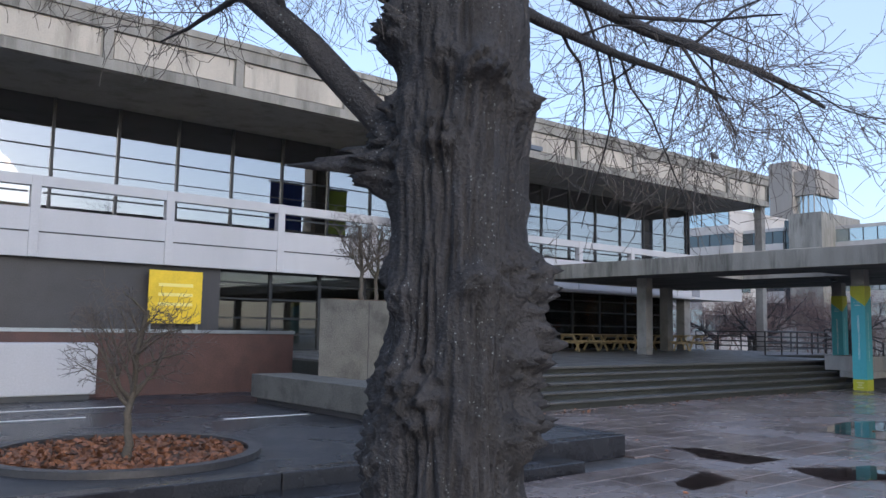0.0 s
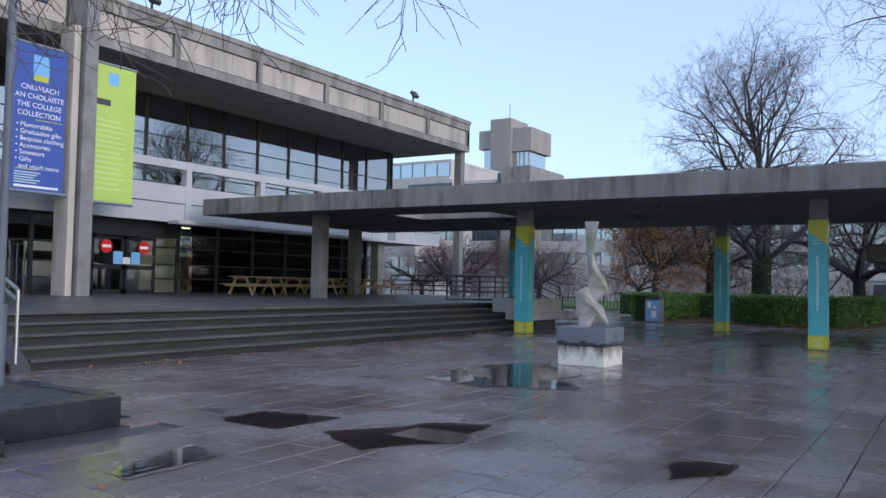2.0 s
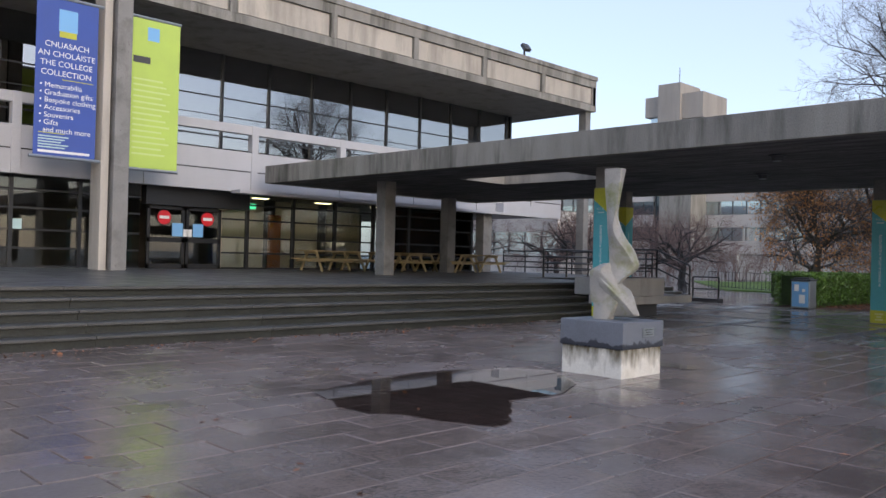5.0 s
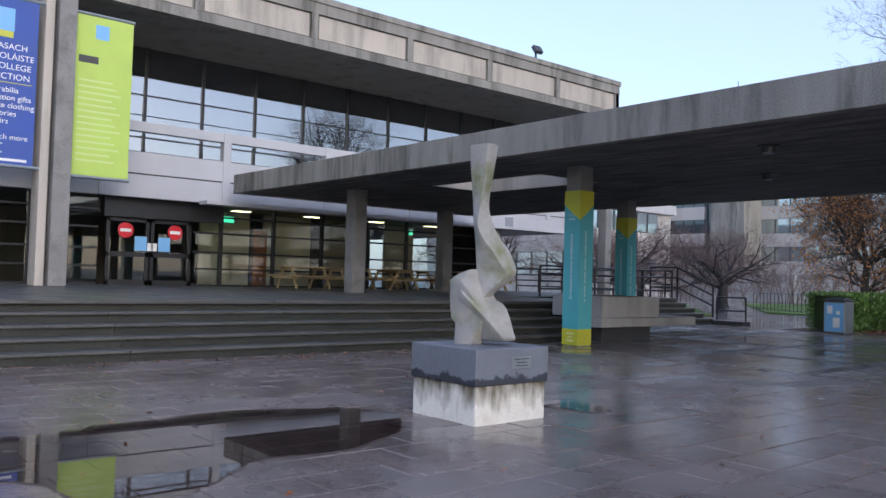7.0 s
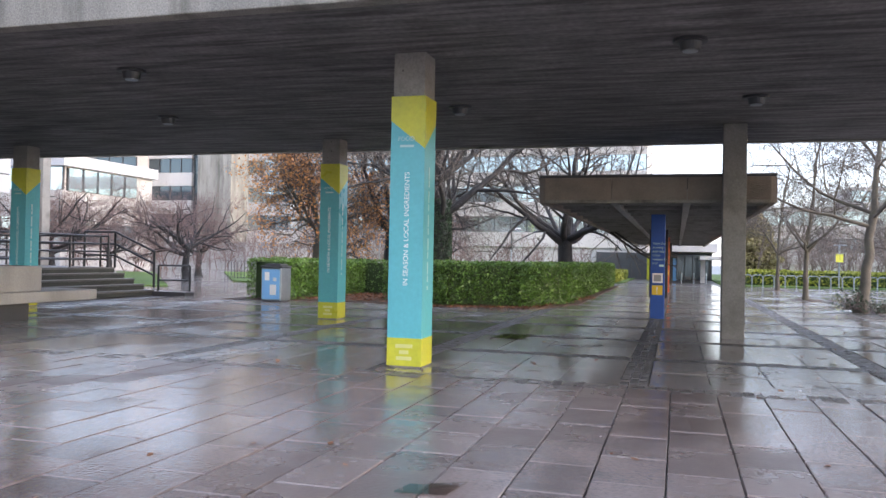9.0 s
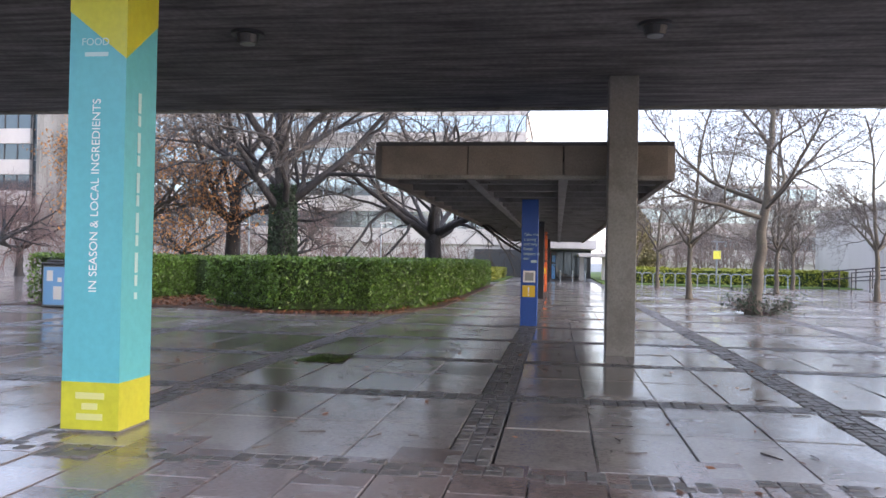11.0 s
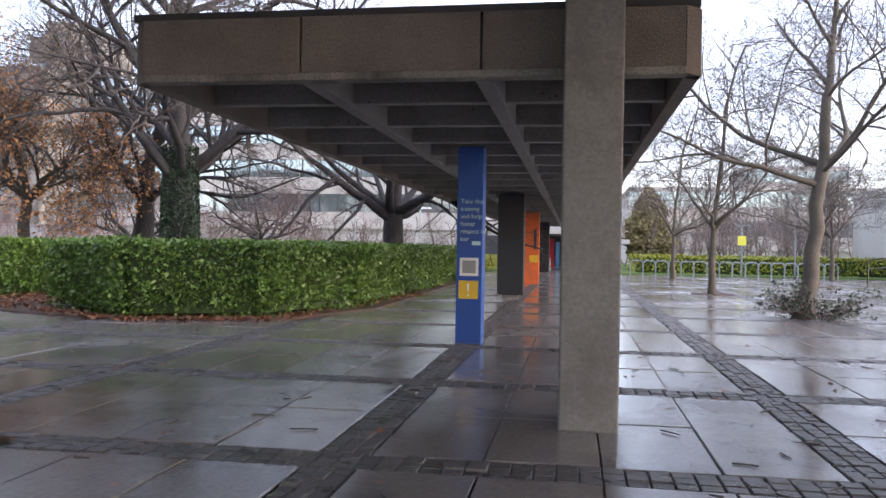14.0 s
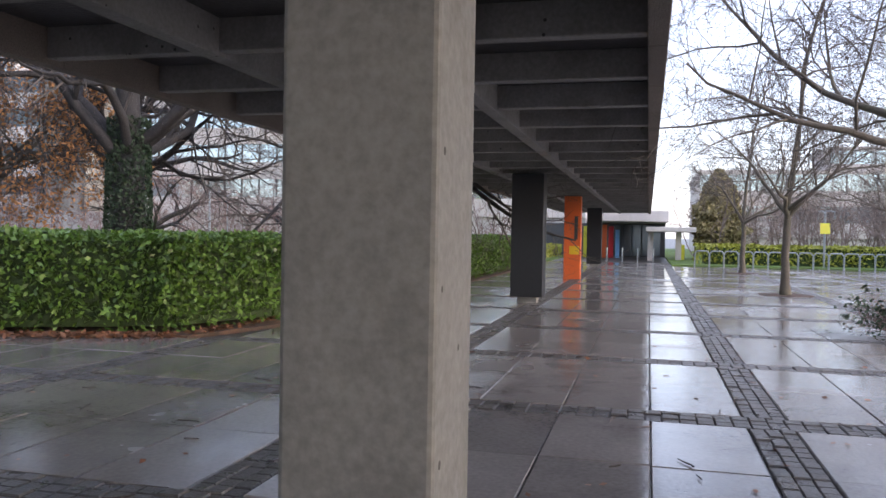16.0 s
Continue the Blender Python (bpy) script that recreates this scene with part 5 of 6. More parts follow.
part("arm", rod(bmesh.new(), (17.85, 22.85, 8.36), (19.55, 22.85, 8.36), 0.05), METAL, bg)
part("arm", rod(bmesh.new(), (17.85, 22.85, 3.85), (19.55, 22.85, 3.85), 0.05), METAL, bg)
part("cloth", boxes((18.0, 19.52, 22.835, 22.86, 3.9, 8.32)), BANNER_G, bg)
part("crest", boxes((18.5, 18.86, 22.83, 22.834, 7.7, 8.1)), SKYBLUE, bg)
part("print_block", boxes((18.08, 18.6, 22.83, 22.834, 7.0, 7.2)), PRINT_D, bg)
for k in range(14):
    part("small_print", boxes((18.1, 19.0 + 0.12 * (k % 3), 22.83, 22.834, 6.5 - 0.17 * k, 6.55 - 0.17 * k)), plain("faded_lime_print", (0.56, 0.68, 0.25)) if k == 0 else bpy.data.materials["faded_lime_print"], bg)

# ---- floodlight on the roof edge ----
for x in (36.8, 20.6):
    fl = thing("floodlight", x, 23.6, 10.9, "grey floodlight on the roof edge", "light", "floodlights")
    part("bracket", boxes((x - 0.03, x + 0.03, 23.55, 23.63, 10.88, 11.15)), DARKGREY, fl)
    bm = bmesh.new()
    bmesh.ops.create_cube(bm, size=1, matrix=Matrix.Translation((x, 23.5, 11.28)) @ Matrix.Rotation(-0.6, 4, "X") @ Matrix.Diagonal((0.44, 0.16, 0.34, 1)))
    part("head", bm, DARKGREY, fl)

# ---- litter bin ----
lb = thing("litter_bin", 37.0, 11.05, 0, "grey litter bin with blue printed panel and dark lid", "bin")
part("body", boxes((36.68, 37.3, 10.75, 11.4, 0.03, 0.98), bevel=0.03), METAL, lb)
part("foot", boxes((36.73, 37.25, 10.8, 11.35, -0.03, 0.03)), DARKGREY, lb)
part("lid", boxes((36.66, 37.32, 10.73, 11.42, 0.98, 1.04), (36.75, 37.23, 10.82, 11.33, 1.04, 1.1), bevel=0.015), DARKGREY, lb)
part("panel", boxes((36.665, 36.68, 10.8, 11.35, 0.08, 0.94)), SKYBLUE, lb, "blue and white printed panel")
for y0, y1, z0, z1 in ((10.9, 11.1, 0.2, 0.5), (11.12, 11.27, 0.62, 0.86), (10.9, 11.0, 0.6, 0.7)):
    part("print_patch", boxes((36.66, 36.664, y0, y1, z0, z1)), PRINT_W, lb)

lb.location.y = 10.72

# ---- raised forecourt by the big tree ----
fc = thing("forecourt", 4, 10, 0, "raised wet asphalt forecourt with concrete edge", "forecourt", kind="structure")
FZ = 0.27
part("surface", prism(bmesh.new(), [(-30, 7.15), (7.75, 7.15), (7.75, 11.0), (6.56, 11.0), (6.56, 24.9), (-30, 24.9)], -0.03, FZ), ASPHALT, fc)
for a, b_ in zip([-12, -8, -4.2, -0.4, 2.4, 5.1], [-8, -4.2, -0.4, 2.4, 5.1, 7.85]):
    part("kerb", boxes((a + 0.005, b_ - 0.005, 6.93, 7.18, -0.03, FZ + 0.012), bevel=0.012), WET_KERB, fc)
part("kerb", boxes((7.72, 7.95, 7.19, 11.0, -0.03, FZ + 0.012), bevel=0.012), WET_KERB, fc)
for a, b_ in zip([-12, -8, -4, 0, 3.2], [-8, -4, 0, 3.2, 6.35]):
    part("low_step", boxes((a + 0.005, b_ - 0.005, 6.38, 6.93, -0.03, 0.115), bevel=0.012), WET_KERB, fc)
for k, (x0, x1, y) in enumerate(((-3, 2.2, 12.9), (3.9, 5.4, 11.6), (-4, 3.4, 14.3))):
    part("road_line", boxes((x0, x1, y, y + 0.09, FZ, FZ + 0.004)), PRINT_W, fc, "worn white painted line")
rb = thing("ring_bed", 1.5, 8.95, FZ, "round tree bed with a dark rim and fallen leaves", "planting bed")
bm = bmesh.new()
for k in range(48):
    a0, a1 = 2 * math.pi * k / 48, 2 * math.pi * (k + 1) / 48
    R0, R1, z0, z1 = 1.36, 1.5, FZ - 0.02, FZ + 0.07
    P = [(1.5 + r * math.cos(a), 8.95 + r * math.sin(a), z) for a in (a0, a1) for r in (R0, R1) for z in (z0, z1)]
    v = [bm.verts.new(p) for p in P]
    for f in ((1, 3, 7, 5), (0, 1, 5, 4), (2, 6, 7, 3)):
        bm.faces.new([v[i] for i in f])
bmesh.ops.remove_doubles(bm, verts=bm.verts, dist=0.001)
bmesh.ops.recalc_face_normals(bm, faces=bm.faces)
part("rim", bm, CONC_DARK, rb)
part("soil", cyl(bmesh.new(), 1.5, 8.95, FZ - 0.02, FZ + 0.01, 1.37, 1.37, 48), SOIL, rb)
rng_ = np.random.default_rng(12)
leaf_cloud("leaves", [(1.5 + 1.33 * math.sqrt(u) * math.cos(a), 8.95 + 1.33 * math.sqrt(u) * math.sin(a), FZ + 0.02 + 0.03 * w) for u, a, w in zip(rng_.random(2200), rng_.uniform(0, 6.283, 2200), rng_.random(2200))], 0.045, LITTER, rb, rng_, "rusty fallen leaves", flat=0.6)
sap = bare_tree("sapling", 1.42, 8.6, "small bare sapling in the round bed", 71, 0.75, 0.05, 7, [(6, 0.55, 45, 0.02, 0.16), (5, 0.3, 45, 0.02, 0.2), (3, 0.16, 40, 0, 0.2)], bark=BARK_GREY, limb_len=1.0, limb_rise=0.9, flare=1.3, group="", trunk_extra=0.9)[0]
sap.location.z = FZ + 0.02
for x, y in ((7.9, 13.9), (8.7, 14.5)):
    copy_thing(sap, pose(x, y, 2.29, 0, 0, 80 * x))

bb_ = thing("bench_block", 6.0, 10.5, FZ, "long low concrete bench block with a recessed foot", "bench")
part("foot", boxes((5.63, 6.38, 9.28, 14.0, FZ - 0.01, FZ + 0.1)), CONC_DARK, bb_)
part("block", boxes((5.55, 6.46, 9.18, 14.1, FZ + 0.1, 0.81), bevel=0.012), WET_WALL, bb_)
wp = thing("wall_block", 8, 13.5, 0, "tall board-marked concrete planter wall", "planter")
part("block", prism(bmesh.new(), [(6.38, 13.0), (9.5, 13.0), (9.5, 16.0), (8.25, 16.0)], -0.03, 2.28), WET_WALL, wp)
for x in (7.5, 8.4):
    part("board_joint", boxes((x, x + 0.012, 12.994, 13.0, 0.1, 2.25)), CONC_DARK, wp)
part("soil", prism(bmesh.new(), [(6.75, 13.2), (9.3, 13.2), (9.3, 15.8), (8.4, 15.8)], 2.27, 2.3), SOIL, wp)
ck_ = thing("step_cheek", 9.5, 12.4, 0, "dark sloping concrete cheek beside the steps", "wall")
bm = bmesh.new()
pr = [(13.4, -0.03), (13.4, 0.98), (13.0, 0.95), (11.75, 0.12), (11.7, -0.03)]
a_ = [bm.verts.new((9.38, y, z)) for y, z in pr]
b2_ = [bm.verts.new((9.7, y, z)) for y, z in pr]
bm.faces.new(a_)
bm.faces.new(b2_[::-1])
for i in range(5):
    bm.faces.new((a_[i], b2_[i], b2_[(i + 1) % 5], a_[(i + 1) % 5]))
bmesh.ops.recalc_face_normals(bm, faces=bm.faces)
part("cheek", bm, CONC_DARK, ck_)
hr = thing("steel_handrail", 9.5, 12, 0, "steel handrail beside the steps", "railing")
for dz in (0.0, 0.16):
    part("rail", rod(bmesh.new(), (9.34, 13.2, 2.0 - dz), (9.5, 11.8, 1.26 - dz), 0.03), METAL, hr)
part("post", rod(bmesh.new(), (9.35, 13.05, 0.9), (9.35, 13.05, 1.9), 0.025), METAL, hr)
part("post", rod(bmesh.new(), (9.5, 11.8, -0.03), (9.5, 11.8, 1.26), 0.03), METAL, hr)
gb = thing("grit_bin", 8.6, 12.0, 0, "bright yellow plastic grit bin with sloping lid", "bin")
bm = bmesh.new()
box(bm, 8.03, 9.16, 11.75, 12.5, -0.03, 0.56)
for v in bm.verts:
    if v.co.z < 0.3:
        v.co.x = 8.6 + (v.co.x - 8.6) * 0.82
        v.co.y = 12.12 + (v.co.y - 12.12) * 0.84
bmesh.ops.bevel(bm, geom=list(bm.edges), offset=0.04, segments=2, affect="EDGES")
part("tub", bm, YELLOW, gb)
bm = bmesh.new()
box(bm, 7.94, 9.24, 11.64, 12.6, 0.55, 0.61)
for v in bm.verts:
    v.co.z += 0.16 * (v.co.y - 11.64)
bmesh.ops.bevel(bm, geom=list(bm.edges), offset=0.02, segments=2, affect="EDGES")
part("lid", bm, YELLOW, gb)
po = thing("sign_pole", 7.5, 8.66, FZ, "tall grey steel pole with a thicker base", "pole")
part("shaft", cyl(bmesh.new(), 7.5, 8.66, FZ + 0.85, 4.75, 0.045), POLE, po)
part("base", cyl(bmesh.new(), 7.5, 8.66, FZ - 0.01, FZ + 0.9, 0.08), POLE, po)
part("bracket", boxes((7.45, 7.9, 8.63, 8.69, 4.68, 4.75)), POLE, po)
# wall and board under the left half of the building
bw = thing("brick_wall", 5, 16.5, FZ, "low dark brick wall with a thin steel rail", "wall")
part("wall", boxes((-12, 7.7, 16.4, 16.7, FZ - 0.02, 1.55)), BRICK, bw)
part("coping", boxes((-12, 7.72, 16.37, 16.73, 1.55, 1.62)), METAL, bw)
wb = thing("white_panel", 0, 15.9, FZ, "plain white parked trailer side", "panel")
part("panel", boxes((-4.0, 3.2, 15.9, 16.36, FZ + 0.1, 1.35), bevel=0.03), SPANDREL, wb)
part("skirt", boxes((-3.9, 3.1, 15.95, 16.3, FZ - 0.02, FZ + 0.1)), DARKGREY, wb)
yb = thing("yellow_board", 7.0, 24.5, 2.0, "large plain yellow information board", "board")
part("board", boxes((7.1, 8.8, 24.45, 24.5, 1.75, 3.4)), YELLOW, yb)
for x in (7.2, 8.7):
    part("leg", boxes((x - 0.03, x + 0.03, 24.5, 24.56, FZ - 0.01, 3.4)), METAL, yb)
for k in range(3):
    part("print_bar", boxes((7.4, 8.5, 24.44, 24.449, 2.9 - 0.3 * k, 3.0 - 0.3 * k)), plain("pale_yellow_print", (0.8, 0.68, 0.2)) if k == 0 else bpy.data.materials["pale_yellow_print"], yb)
railing("crowd_barrier", [(9.2, 17.4, FZ), (12.8, 17.4, FZ)], "galvanised crowd barrier beside the entrance", h=1.9, rails=(1.0, 0.6), gap=0.16, r=0.014)

# ---- far buildings ----
def far_block(name, x0, x1, y0, y1, h, storeys, label, bays=10, first=0.0, pane=None):
    """Concrete block with ribbon windows on the side that faces the plaza."""
    t = thing(name, x0, (y0 + y1) / 2, 0, label, "building", "far buildings", "structure")
    part("wall", boxes((x0 + 0.25, x1, y0, y1, -0.03, h)), FAR_CONC, t)
    part("roof", boxes((x0 + 0.1, x1 + 0.1, y0 - 0.1, y1 + 0.1, h, h + 0.35)), FAR_CONC, t)
    sh_ = (h - first) / storeys
    for s in range(storeys):
        z = first + s * sh_
        part("spandrel", boxes((x0, x0 + 0.25, y0, y1, z, z + sh_ * 0.48)), FAR_CONC, t)
        step = (y1 - y0) / bays
        for k in range(bays):
            w = part("window", boxes((x0 + 0.1, x0 + 0.24, y0 + k * step, y0 + k * step + 0.08, z + sh_ * 0.48, z + sh_)), DARKGREY, t)
            part("pane", boxes((x0 + 0.17, x0 + 0.2, y0 + k * step + 0.08, y0 + (k + 1) * step, z + sh_ * 0.48, z + sh_)), pane or FAR_GLASS, w)
    return t


far_block("office_building", 84, 98, 2, 38.8, 12.9, 4, "long concrete block with ribbon windows behind the trees", bays=26, first=2.5)
far_block("office_building", 81.4, 96, 43.2, 48.0, 12.9, 4, "stepped concrete block with dark ribbon windows", bays=4, first=2.5, pane=FAR_DARK)
far_block("office_building", 79.6, 94, 48.0, 54.0, 12.9, 4, "stepped concrete block with dark ribbon windows", bays=4, first=2.5, pane=FAR_DARK)
rw = thing("retaining_wall", 80, 40, 0, "smooth grey retaining wall at the end of the path", "wall", kind="structure")
part("wall", boxes((80.0, 80.4, 33.5, 50.0, -0.03, 2.35)), CONC_GREY, rw)
part("coping", boxes((79.95, 80.45, 33.45, 50.05, 2.35, 2.45), bevel=0.01), CONC_GREY, rw)
far_block("office_building", 92, 110, 56, 84, 17.5, 5, "taller concrete block with pale blue windows", bays=14)
wing = far_block("office_building", 62, 72, 40.6, 62, 7.6, 2, "projecting concrete wing with a pale roof band", bays=12)
for z in (1.8, 5.6):
    for k in range(5):
        w = part("window", boxes((62.4 + 1.5 * k, 62.5 + 1.5 * k, 40.42, 40.6, z, z + 1.6)), DARKGREY, wing)
        part("pane", boxes((62.5 + 1.5 * k, 63.9 + 1.5 * k, 40.48, 40.56, z, z + 1.6)), FAR_GLASS, w)
part("roof_band", boxes((61.7, 72.2, 40.2, 62, 7.3, 8.1)), SPANDREL, wing)
st = thing("stair_tower", 83, 43, 0, "plain stained concrete stair tower between the blocks", "building", "far buildings", "structure")
part("wall", boxes((81.0, 90, 38.8, 42.3, -0.03, 14.5)), CONC, st)
part("stair_glass", boxes((81.8, 90, 42.3, 43.2, 2.4, 14.0)), FAR_DARK, st)
for k in range(9):
    part("mullion", boxes((81.7, 81.8, 42.3, 43.2, 2.4 + 1.3 * k, 2.5 + 1.3 * k)), DARKGREY, st)
tw_ = thing("tower", 115, 60, 0, "tall concrete tower with a wide head and dark windows", "tower", "far buildings", "structure")
part("shaft", boxes((115, 121, 59.2, 62.8, -0.03, 27.9)), FAR_TOWER, tw_)
part("head", boxes((115.6, 123, 62.8, 65.3, 23.3, 26.3), (115.6, 123, 55.9, 59.2, 22.6, 26.3)), FAR_TOWER, tw_)
part("neck", boxes((116.2, 122, 63.0, 64.6, 12, 23.3), (116.2, 122, 56.4, 59.2, 12, 22.6)), FAR_GLASS, tw_)
for y in (56.4, 57.3, 58.1, 59.0):
    part("mullion", boxes((116.1, 116.2, y, y + 0.15, 12, 22.6)), FAR_TOWER, tw_)
part("mast", rod(bmesh.new(), (118, 61, 27.9), (118, 61, 30.8), 0.06, 6), DARKGREY, tw_)
part("mast", rod(bmesh.new(), (118, 64.5, 26.3), (118, 64.5, 28.4), 0.05, 6), DARKGREY, tw_)
far_block("office_building", 96, 112, -70, -6, 6.3, 2, "low long pale building beyond the plaza", bays=30, first=1.4)
far_block("office_building", 104, 112, -26, -17, 8.9, 1, "pale upper storey of the far building", bays=5, first=6.7)
far_block("office_building", 64, 76, -32, -17.5, 4.4, 1, "pale rendered building beside the plaza", bays=4)
hut = thing("entrance_canopy", 75, 0, 0, "low concrete entrance canopy at the end of the walkway", "building", "far buildings", "structure")
part("upper_roof", boxes((75, 90, -3.2, 1.2, 2.15, 2.75), bevel=0.03), FAR_CONC, hut)
part("lower_roof", boxes((74.0, 79, -4.6, -2.0, 1.05 + 0.55, 1.25 + 0.6), bevel=0.02), FAR_CONC, hut)
part("wall", boxes((84, 90, -3.2, 6.0, -0.03, 2.15)), DARKGREY, hut)
for y in (-3.9, -2.4, 0.9):
    part("post", boxes((75.4, 75.7, y, y + 0.3, -0.03, 1.7 if y < -2 else 2.2)), FAR_CONC, hut)
for y0, y1, z1, m_ in ((1.25, 1.7, 1.9, LIME), (0.9, 1.2, 1.9, TEAL), (0.3, 0.6, 2.0, ORANGE), (-0.1, 0.2, 1.9, RED), (-0.45, -0.2, 1.7, SKYBLUE)):
    part("coloured_panel", boxes((78.9, 79.0, y0, y1, 0.0, z1), bevel=0.01), m_, hut)
part("yellow_sign", boxes((76.0, 76.05, -4.1, -3.6, 0.0, 0.9)), LIME, hut)
for k in range(6):
    part("glazed_door", boxes((83.9, 83.96, -2.9 + 0.62 * k, -2.35 + 0.62 * k, 0.05, 2.05)), FAR_DARK, hut)

# ---- street furniture on the court ----
def lamp_post(x, y, h, arm, label="pale grey lamp post with a flat head"):
    t = thing("lamp_post", x, y, 0, label, "lamp post", "lamp posts")
    part("pole", cyl(bmesh.new(), x, y, -0.03, h, 0.05, 0.035, 10), METAL, t)
    part("head", boxes((x - 0.08, x + 0.08, y - arm, y + 0.05, h - 0.04, h + 0.05), bevel=0.01), PRINT_W, t)
    return t


for x, y, h in ((63, 9.0, 3.2), (66, 6.4, 3.2), (66, 18.5, 3.2), (57, 14.2, 3.4), (72, 15, 6.5), (69, -12.5, 3.6), (74, -18, 3.4)):
    lamp_post(x, y, h, 0.55)
sg = thing("sign_post", 68, -9.7, 0, "steel post with a square yellow notice", "sign")
part("pole", cyl(bmesh.new(), 68, -9.7, -0.03, 2.6, 0.05, 0.05, 10), METAL, sg)
part("plate", boxes((67.9, 67.95, -9.9, -9.5, 1.58, 2.05)), plain("acid_yellow_sign", (0.85, 0.8, 0.1)), sg)
part("head", boxes((67.95, 68.05, -10.1, -9.4, 2.55, 2.62)), METAL, sg)
ck = thing("cycle_rack", 0, 0, 0, "galvanised hoop cycle rack on the paving", "cycle rack", "cycle racks")
bm = bmesh.new()
hp = [(0, -0.32, -0.03), (0, -0.32, 0.55), (0, -0.22, 0.72), (0, 0.22, 0.72), (0, 0.32, 0.55), (0, 0.32, -0.03)]
for a, b_ in zip(hp, hp[1:]):
    rod(bm, a, b_, 0.03, 6)
part("hoop", bm, METAL, ck)
ck.matrix_basis = pose(67.2, -4.5, 0)
for k in range(1, 16):
    copy_thing(ck, pose(67.2 + 0.02 * k, -4.5 - 0.62 * k, 0, 0, 0, 0))
railing("ramp_rail", [(62.5, -13.8, 0.0), (63.0, -19.5, 0.55)], "pale grey ramp handrail", rails=(1.0, 0.6), gap=0.8)
railing("ramp_rail", [(60.5, -14.5, 0.0), (61.0, -20.5, 0.5)], "pale grey ramp handrail", rails=(1.0, 0.6), gap=0.8)
for k in range(5):
    b_ = thing("bollard", 73, 0.8 - 0.8 * k, 0, "short white bollard before the entrance", "bollard", "bollards")
    part("post", cyl(bmesh.new(), 73, 0.8 - 0.8 * k, -0.03, 0.7, 0.045, 0.045, 10), METAL, b_)
# conifer
cf = thing("conifer", 78, -6.0, 0, "dense olive-green conifer beyond the court", "tree")
part("trunk", cyl(bmesh.new(), 78, -6.0, -0.03, 4.5, 0.2, 0.05, 8), BARK, cf)
rng_ = np.random.default_rng(3)
pts = []
for _ in range(9000):
    h = rng_.uniform(0.5, 5.2)
    R = 1.9 * (1 - ((h - 1.8) / 3.6) ** 2 if h > 1.8 else 0.75 + 0.14 * h) * (0.9 + 0.25 * noise.noise((h * 2, 0, 0)))
    a = rng_.uniform(0, 6.283)
    R *= (0.85 + 0.3 * noise.noise((math.cos(a) * 2, math.sin(a) * 2, h * 1.5))) * math.sqrt(rng_.uniform(0.4, 1))
    pts.append((78 + R * math.cos(a), -6.0 + R * math.sin(a), h))
leaf_cloud("needles", pts, 0.14, CONIFER, cf, rng_)
# far brown woodland edge
def thicket(name, x0, x1, y0, y1, h, n, label, material, seed):
    rng = np.random.default_rng(seed)
    o = []
    for _ in range(n):
        p = (rng.uniform(x0, x1), rng.uniform(y0, y1), -0.05)
        q, rr, _ = limb(rng, p, (rng.normal(0, 0.25), rng.normal(0, 0.25), 1), h * rng.uniform(0.5, 1.1), 0.05, 0.015, 5, 0.12, 0.02)
        o.append((q, rr))
        oo = []
        sprout(rng, (q, rr), 0, [(7, h * 0.35, 42, 0.03, 0.15), (5, h * 0.16, 45, 0.02, 0.2)], oo)
        o += [(a_, [max(v, 0.012) for v in b_]) for a_, b_, c_ in oo]
    V, F = tube_arrays(o, lambda rr: 3)
    return tagged(from_arrays(name, V, F, material), label, "shrubs", kind="stuff")


thicket("bare_shrubs", 76, 92, -44, -5, 4.6, 330, "far thicket of bare brown shrubs", TWIG_BROWN, 4)
thicket("bare_shrubs", 70, 79, 6, 34, 3.2, 90, "far thicket of bare reddish shrubs", TWIG_PINK, 5)
thicket("bare_shrubs", 62, 78, 34, 58, 4.0, 90, "bare shrubs before the far blocks", TWIG_PINK, 6)

# ---- paving, slab by slab ----
SLABV = [(sx_ * .5, sy_ * .5, z_) for z_ in (-1, -0.16, 0) for sx_, sy_ in ((-1, -1), (1, -1), (1, 1), (-1, 1))]
SLABF = [(8, 9, 10, 11)] + [(a + i, a + (i + 1) % 4, a + 4 + (i + 1) % 4, a + 4 + i) for a in (0, 4) for i in range(4)]


def slab_points(sx, sy, h=0.05, worn=0.006):
    """Slab corners about its middle, the top edge worn back."""
    return [(x * (sx - (2 * worn if z == 0 else 0)), y * (sy - (2 * worn if z == 0 else 0)), z * h) for x, y, z in SLABV]


def slab_mesh(name, sx, sy, material, h=0.05):
    me = bpy.data.meshes.new(name)
    me.from_pydata(slab_points(sx, sy, h, min(0.006, 0.06 * min(sx, sy))), [], SLABF)
    me.materials.append(material)
    return me


def lay(parent, rects, material, near, name="slab", jitter=0.002, seed=1):
    """Slabs (cx, cy, sx, sy): those within near as parts, the rest as one joined part."""
    rng = np.random.default_rng(seed)
    meshes, V, F, count = {}, [], [], 0
    for cx, cy, sx, sy in rects:
        z = rng.normal(0, jitter)
        tx, ty = rng.normal(0, 0.0016, 2)
        if near[0] < cx < near[1] and near[2] < cy < near[3] and count < 290:
            key = (round(sx, 2), round(sy, 2))
            if key not in meshes:
                meshes[key] = slab_mesh(name, sx, sy, material)
            ob = new(name, meshes[key])
            ob.parent = parent
            ob.matrix_basis = Matrix.LocRotScale((cx, cy, z), Euler((tx, ty, 0)), None)
            count += 1
        else:
            b = len(V)
            V += [(cx + x, cy + y, z + zz + tx * y - ty * x) for x, y, zz in slab_points(sx, sy, 0.05, min(0.006, 0.06 * min(sx, sy)))]
            F += [tuple(b + i for i in f) for f in SLABF]
    from_arrays(name + "_field", V, F, material, parent, False, "", "stuff")


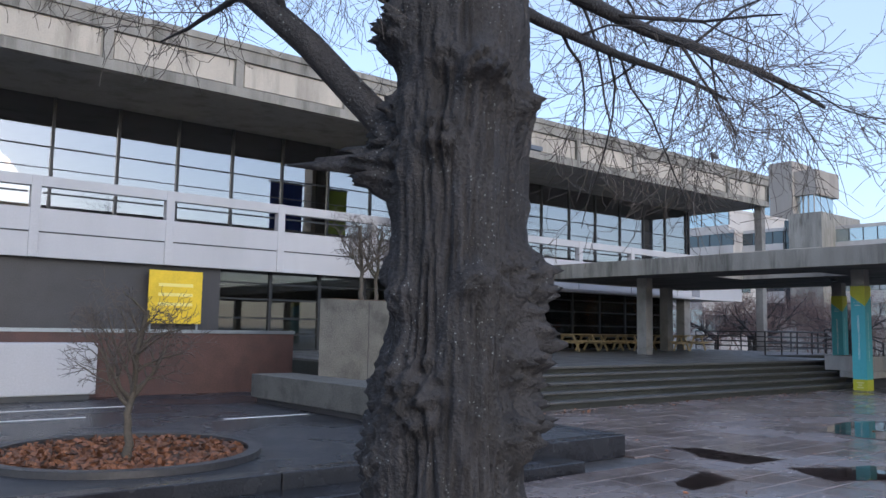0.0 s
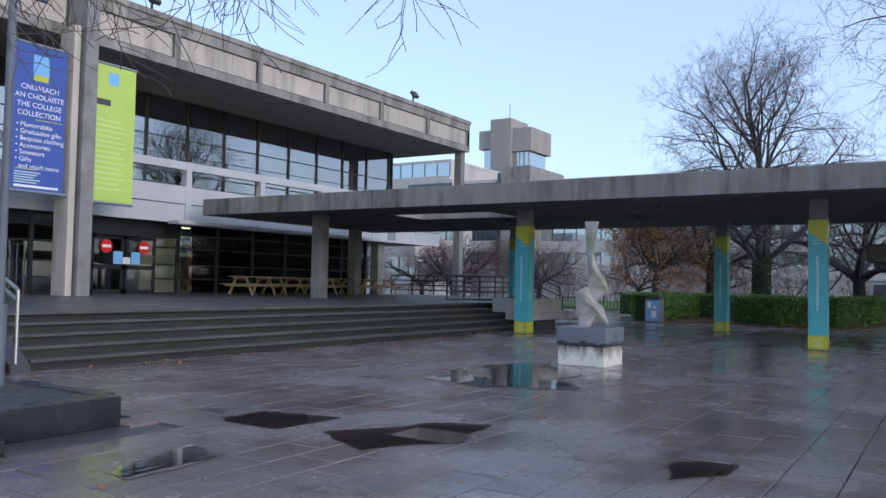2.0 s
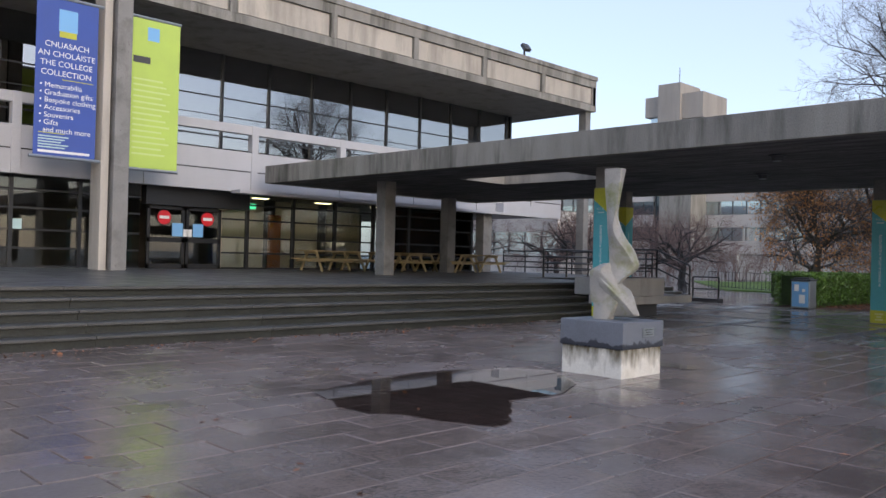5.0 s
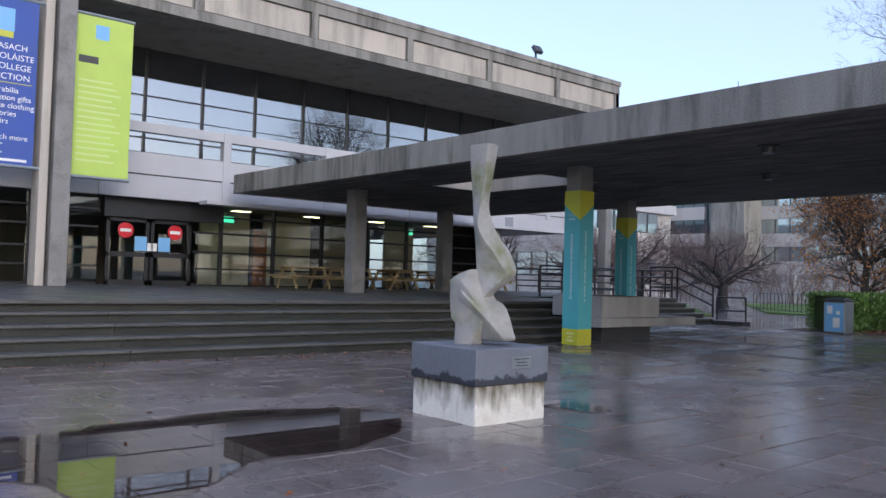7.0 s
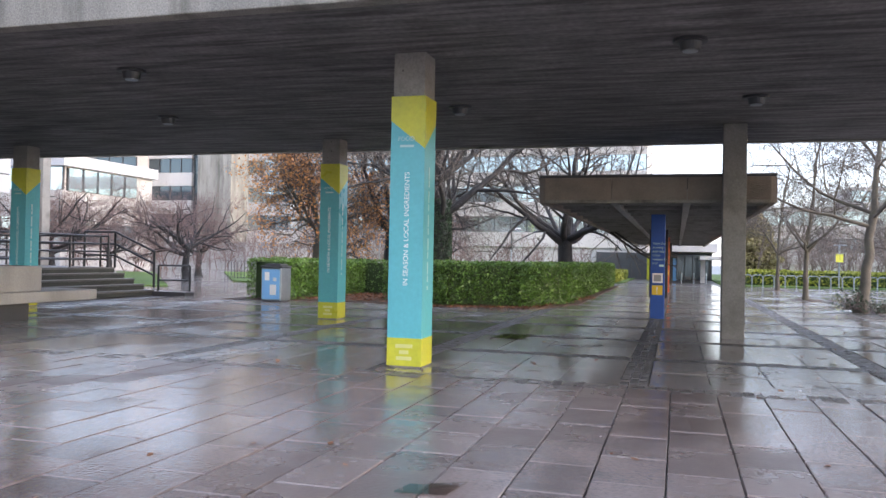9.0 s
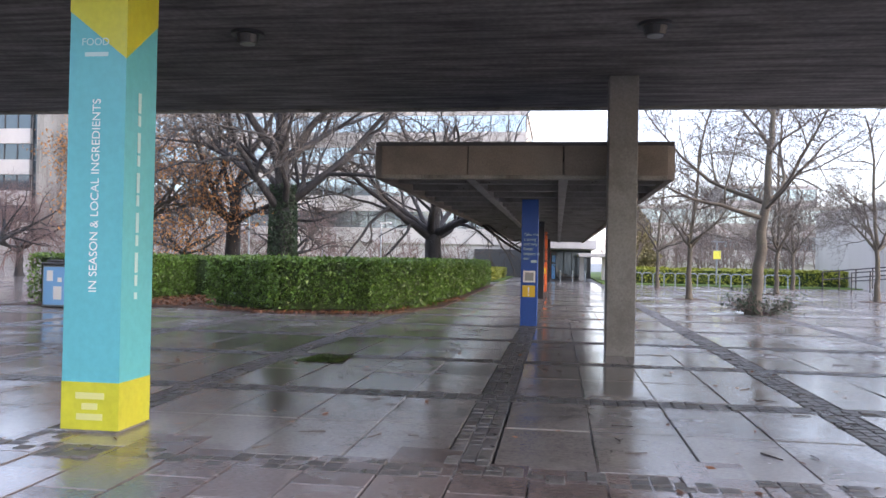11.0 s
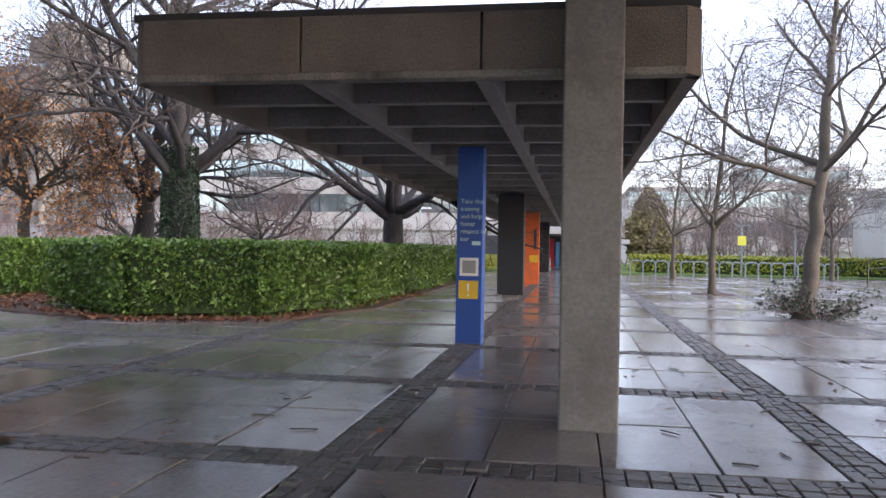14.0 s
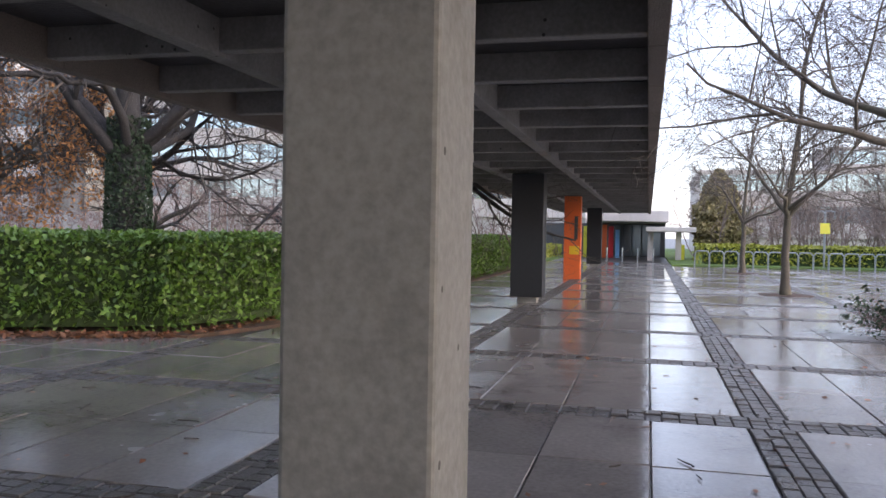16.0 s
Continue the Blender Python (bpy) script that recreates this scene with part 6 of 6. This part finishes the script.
plaza = tagged(new("plaza_paving"), "wet brown-grey paving slabs of the plaza", "paving", kind="structure")
rects = []
rng_ = np.random.default_rng(9)
GAP = 0.009
SX, SY_ = 0.68, 0.45
row, yy = 0, -18.0
while yy < 11.8:
    x = -17.0 + (SX / 2 if row % 2 else 0)
    while x < 24.5:
        inside = (x < 7.7 and 6.0 < yy < 11.0) or (x < 5.9 and yy >= 11.0)
        if not inside:
            rects.append((x + SX / 2, yy + SY_ / 2, SX - GAP, SY_ - GAP))
        x += SX
    yy += SY_
    row += 1
lay(plaza, rects, PAVE_A, (12.0, 20.5, -0.5, 8.5), "slab", seed=2)

court = tagged(new("court_paving"), "large wet grey slabs divided by dark sett bands", "paving", kind="structure")
rects, setts = [], []
BX, BY = 2.7, 2.96
bands_x = [27.28 + BX * k for k in range(-1, 16)]
bands_y = [-0.05 + BY * k for k in range(-8, 5)]
for i, bx in enumerate(bands_x):
    for j, by in enumerate(bands_y):
        x0, x1 = bx + 0.17, bx + BX - 0.17
        y0, y1 = by + 0.16, by + BY - 0.16
        if y0 > 2.4 and x0 > 36.2:
            continue
        ncol = 2
        for c in range(4):
            ya = y0 + (y1 - y0) * c / 4
            yb = y0 + (y1 - y0) * (c + 1) / 4
            for r_ in range(ncol):
                xa = x0 + (x1 - x0) * r_ / ncol
                xb = x0 + (x1 - x0) * (r_ + 1) / ncol
                rects.append(((xa + xb) / 2, (ya + yb) / 2, xb - xa - 0.009, yb - ya - 0.009))
        for k in range(24):
            yk = by + BY * (k + 0.5) / 24
            for r_ in range(3):
                setts.append((bx - 0.11 + 0.11 * r_, yk, 0.104, BY / 24 - 0.007))
        for k in range(20):
            xk = x0 + (x1 - x0) * (k + 0.5) / 20
            for r_ in range(3):
                setts.append((xk, by - 0.1 + 0.1 * r_, (x1 - x0) / 20 - 0.007, 0.094))
lay(court, rects, PAVE_B, (24.6, 41.0, -6.2, 3.2), "slab", seed=3)
lay(court, setts, SETT, (26, 29.3, -2.5, 0.4), "sett", 0.004, seed=4)

# bits of twig and leaf that lie about
rng_ = np.random.default_rng(21)
pts = [(rng_.uniform(24, 40), rng_.uniform(-6, 5), 0.006) for _ in range(260)] + [(rng_.uniform(6, 22), rng_.uniform(-3, 11), 0.006) for _ in range(160)] + [(rng_.uniform(10, 24), rng_.uniform(11.2, 11.8), 0.012) for _ in range(260)]
sc = leaf_cloud("scattered_leaves", pts, 0.035, LITTER, None, rng_, flat=0.92)
tagged(sc, "scattered fallen leaves on the wet paving", "leaves", kind="stuff")
o = []
for _ in range(170):
    p = (rng_.uniform(24.5, 36), rng_.uniform(-6, 6), 0.008)
    a = rng_.uniform(0, 6.283)
    q, rr, _ = limb(rng_, p, (math.cos(a), math.sin(a), 0), rng_.uniform(0.06, 0.2), 0.006, 0.004, 3, 0.15, 0.0)
    for v in q:
        v[2] = 0.008
    o.append((q, rr))
V, F = tube_arrays(o, lambda rr: 4)
tagged(from_arrays("fallen_twigs", V, F, TWIG), "short dark twigs lying on the wet slabs", "twigs", kind="stuff")
